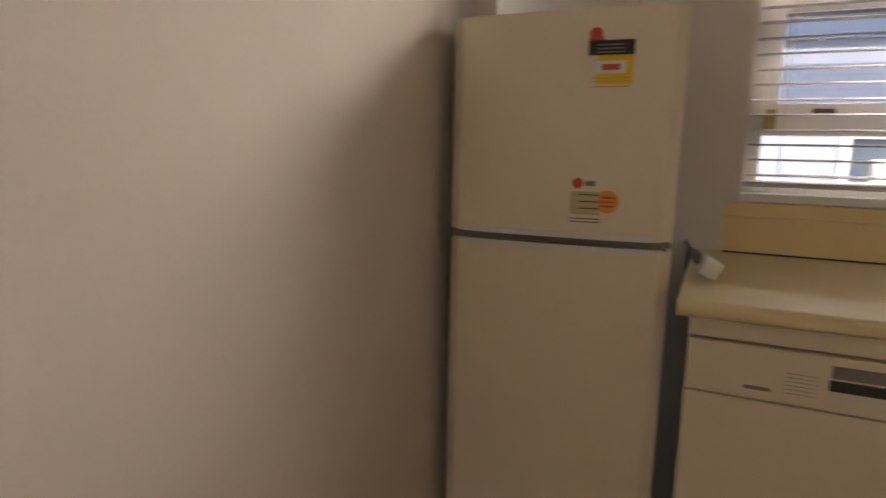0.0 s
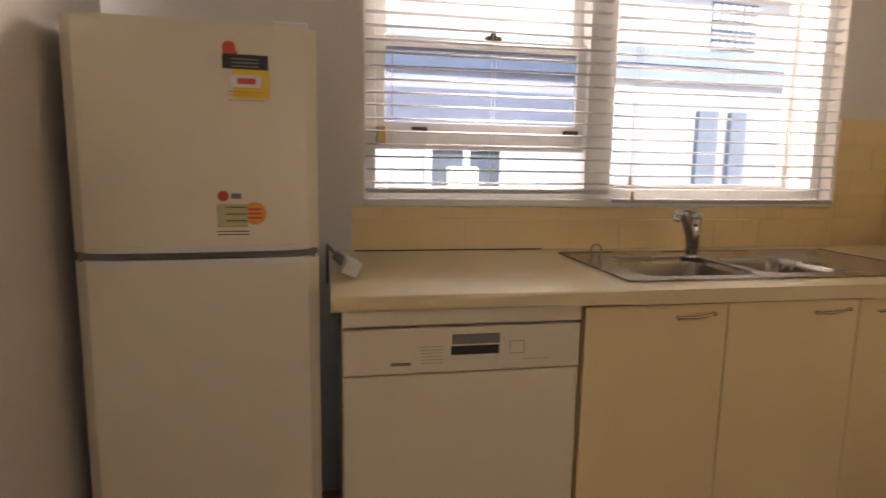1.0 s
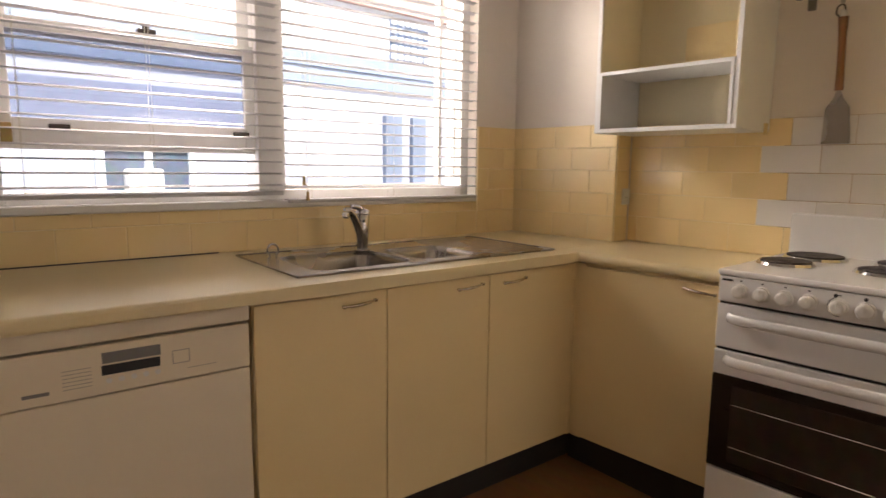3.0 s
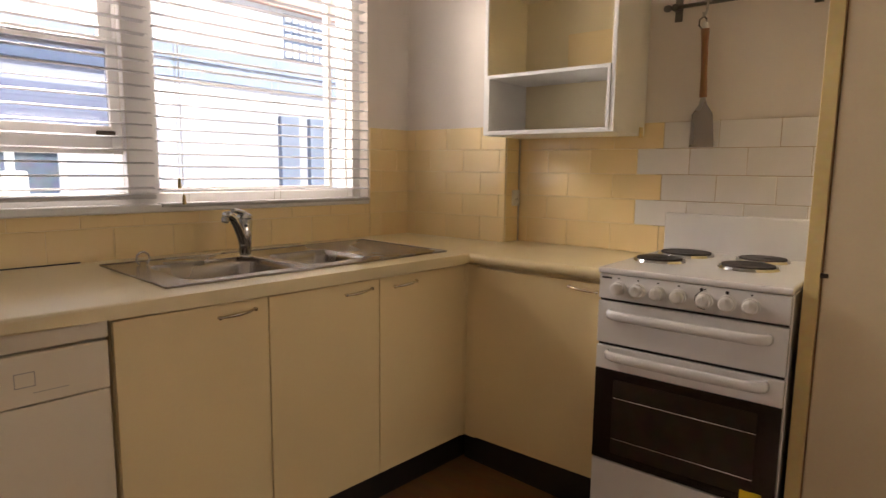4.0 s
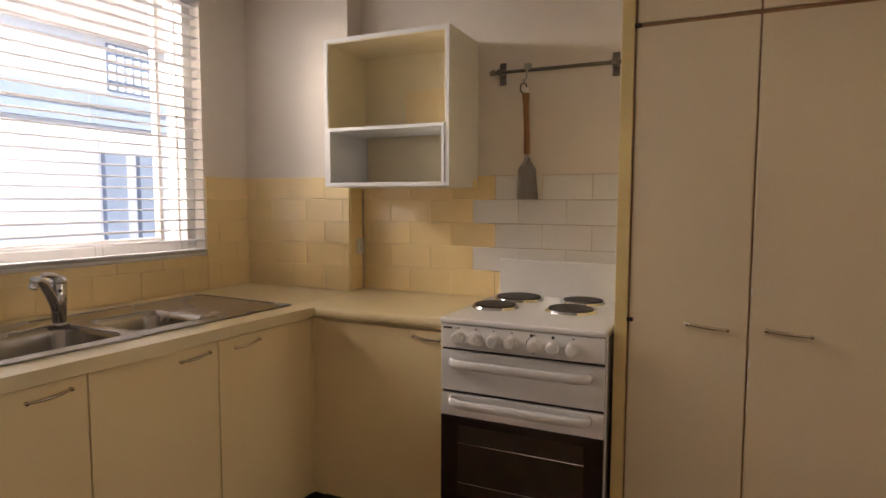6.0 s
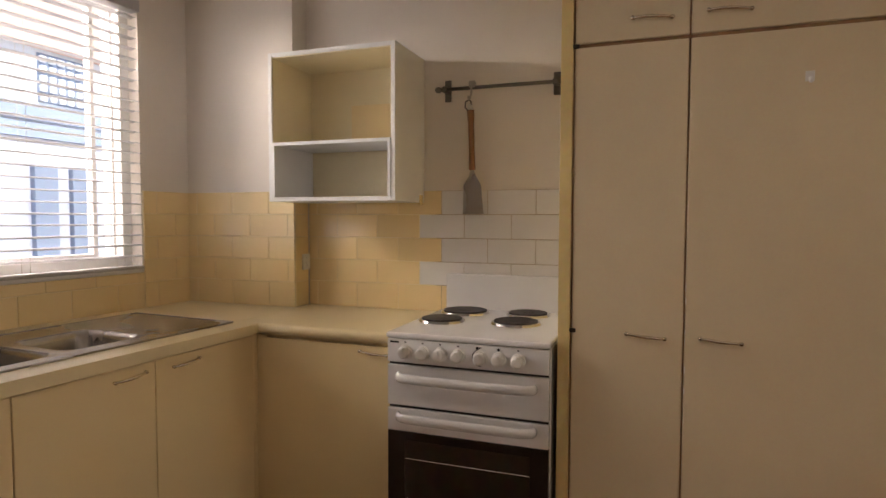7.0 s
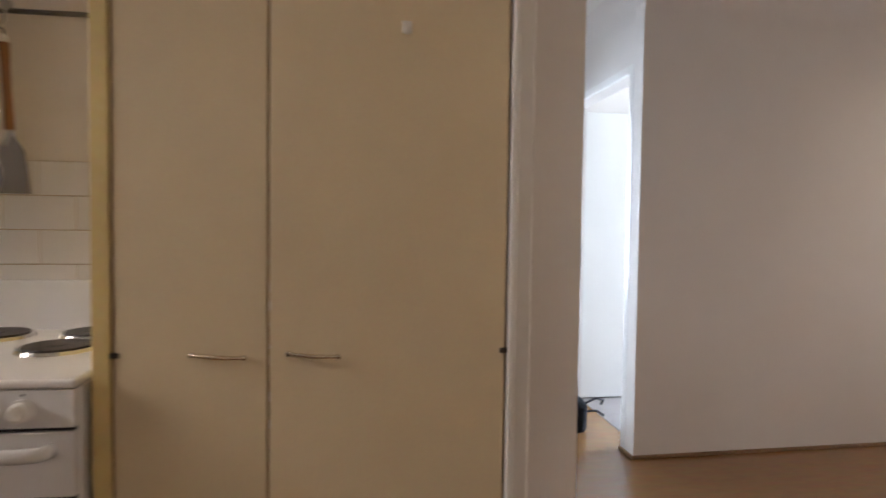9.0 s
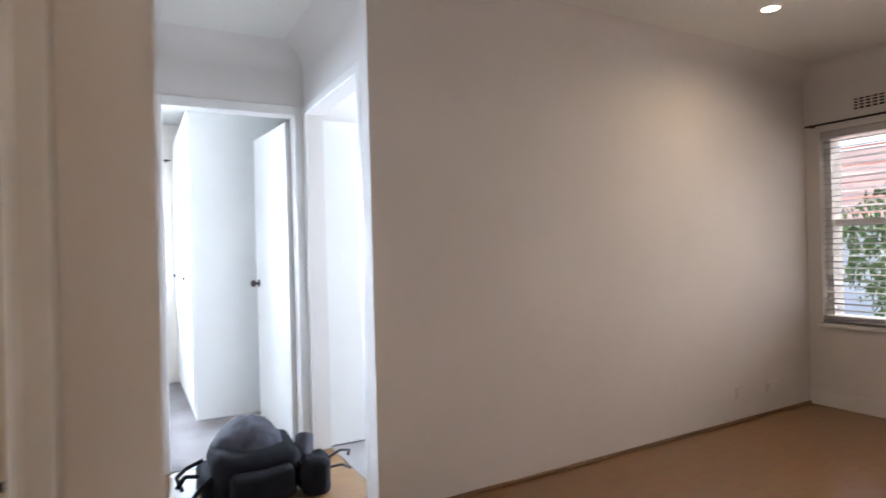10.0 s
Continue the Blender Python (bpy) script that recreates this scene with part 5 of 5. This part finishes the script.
bm = nb(); bx(bm, -8, 10, -18, -14, -3, 1.6)
part("wall", bm, M_FACADE, bh)
bm = nb(); prism(bm, [(-13.6, 1.6), (-18.4, 1.6), (-16, 3.4)], "x", -8.4, 10.4)
part("roof", bm, M_BRICK, bh)

# ---- tiles on the walls ----
tile_field("wall_tiles_north", "y", NY, -1, 0.655, KW[1] + 0.004, 0.66, [(0.905, ROW0), (ROW0, KW[2] - 0.022)], M_GROUT, yellow, "yellow glazed tiles between worktop and window")
tile_field("wall_tiles_north", "y", NY, -1, KW[1] + 0.006, PX, 0.66, rows_z, M_GROUT, yellow, "yellow glazed tiles beside the window")
tile_field("wall_tiles_pilaster", "x", PX, -1, PY - 0.008, NY - 0.012, 1.90, rows_z, M_GROUT, yellow, "yellow glazed tiles on the pilaster")
tile_field("wall_tiles_return", "y", PY, -1, PX + 0.002, EX - 0.012, 2.915, rows_z, M_GROUT, yellow, "yellow glazed tiles on the pilaster's side")
tile_field("wall_tiles_east", "x", EX, -1, 0.722, PY - 0.012, 1.312, rows_z, M_GROUT, by_cooker, "yellow and white glazed tiles behind the cooker", (1.335, M_GROUT_W))

# the window wall and its run stand four degrees out of square
SKEW = Matrix.Translation((2.1, 1.9, 0)) @ Matrix.Rotation(radians(-4.0), 4, "Z") @ Matrix.Translation((-2.1, -1.9, 0))
RUN = ("wall_north", "wall_tiles_north", "window_1", "sink", "mixer_tap", "dishwasher", "power_plug", "kickboard", "corner_filler", "daylight_kitchen")
for ob in list(scene.objects):
    own = ob.name.split(".")[0]
    along = own == "base_cabinet" and ob.location.y > 2.0 or own == "venetian_blind" and ob.location.y > 2.0 or ob == worktop
    if ob.parent is None and (own in RUN or along):
        ob.matrix_basis = SKEW @ ob.matrix_basis

# the long living room wall runs two degrees out of square
TURN = Matrix.Translation((LX, LY0, 0)) @ Matrix.Rotation(radians(2.0), 4, "Z") @ Matrix.Translation((-LX, -LY0, 0))
for ob in long_wall:
    ob.matrix_basis = TURN @ ob.matrix_basis
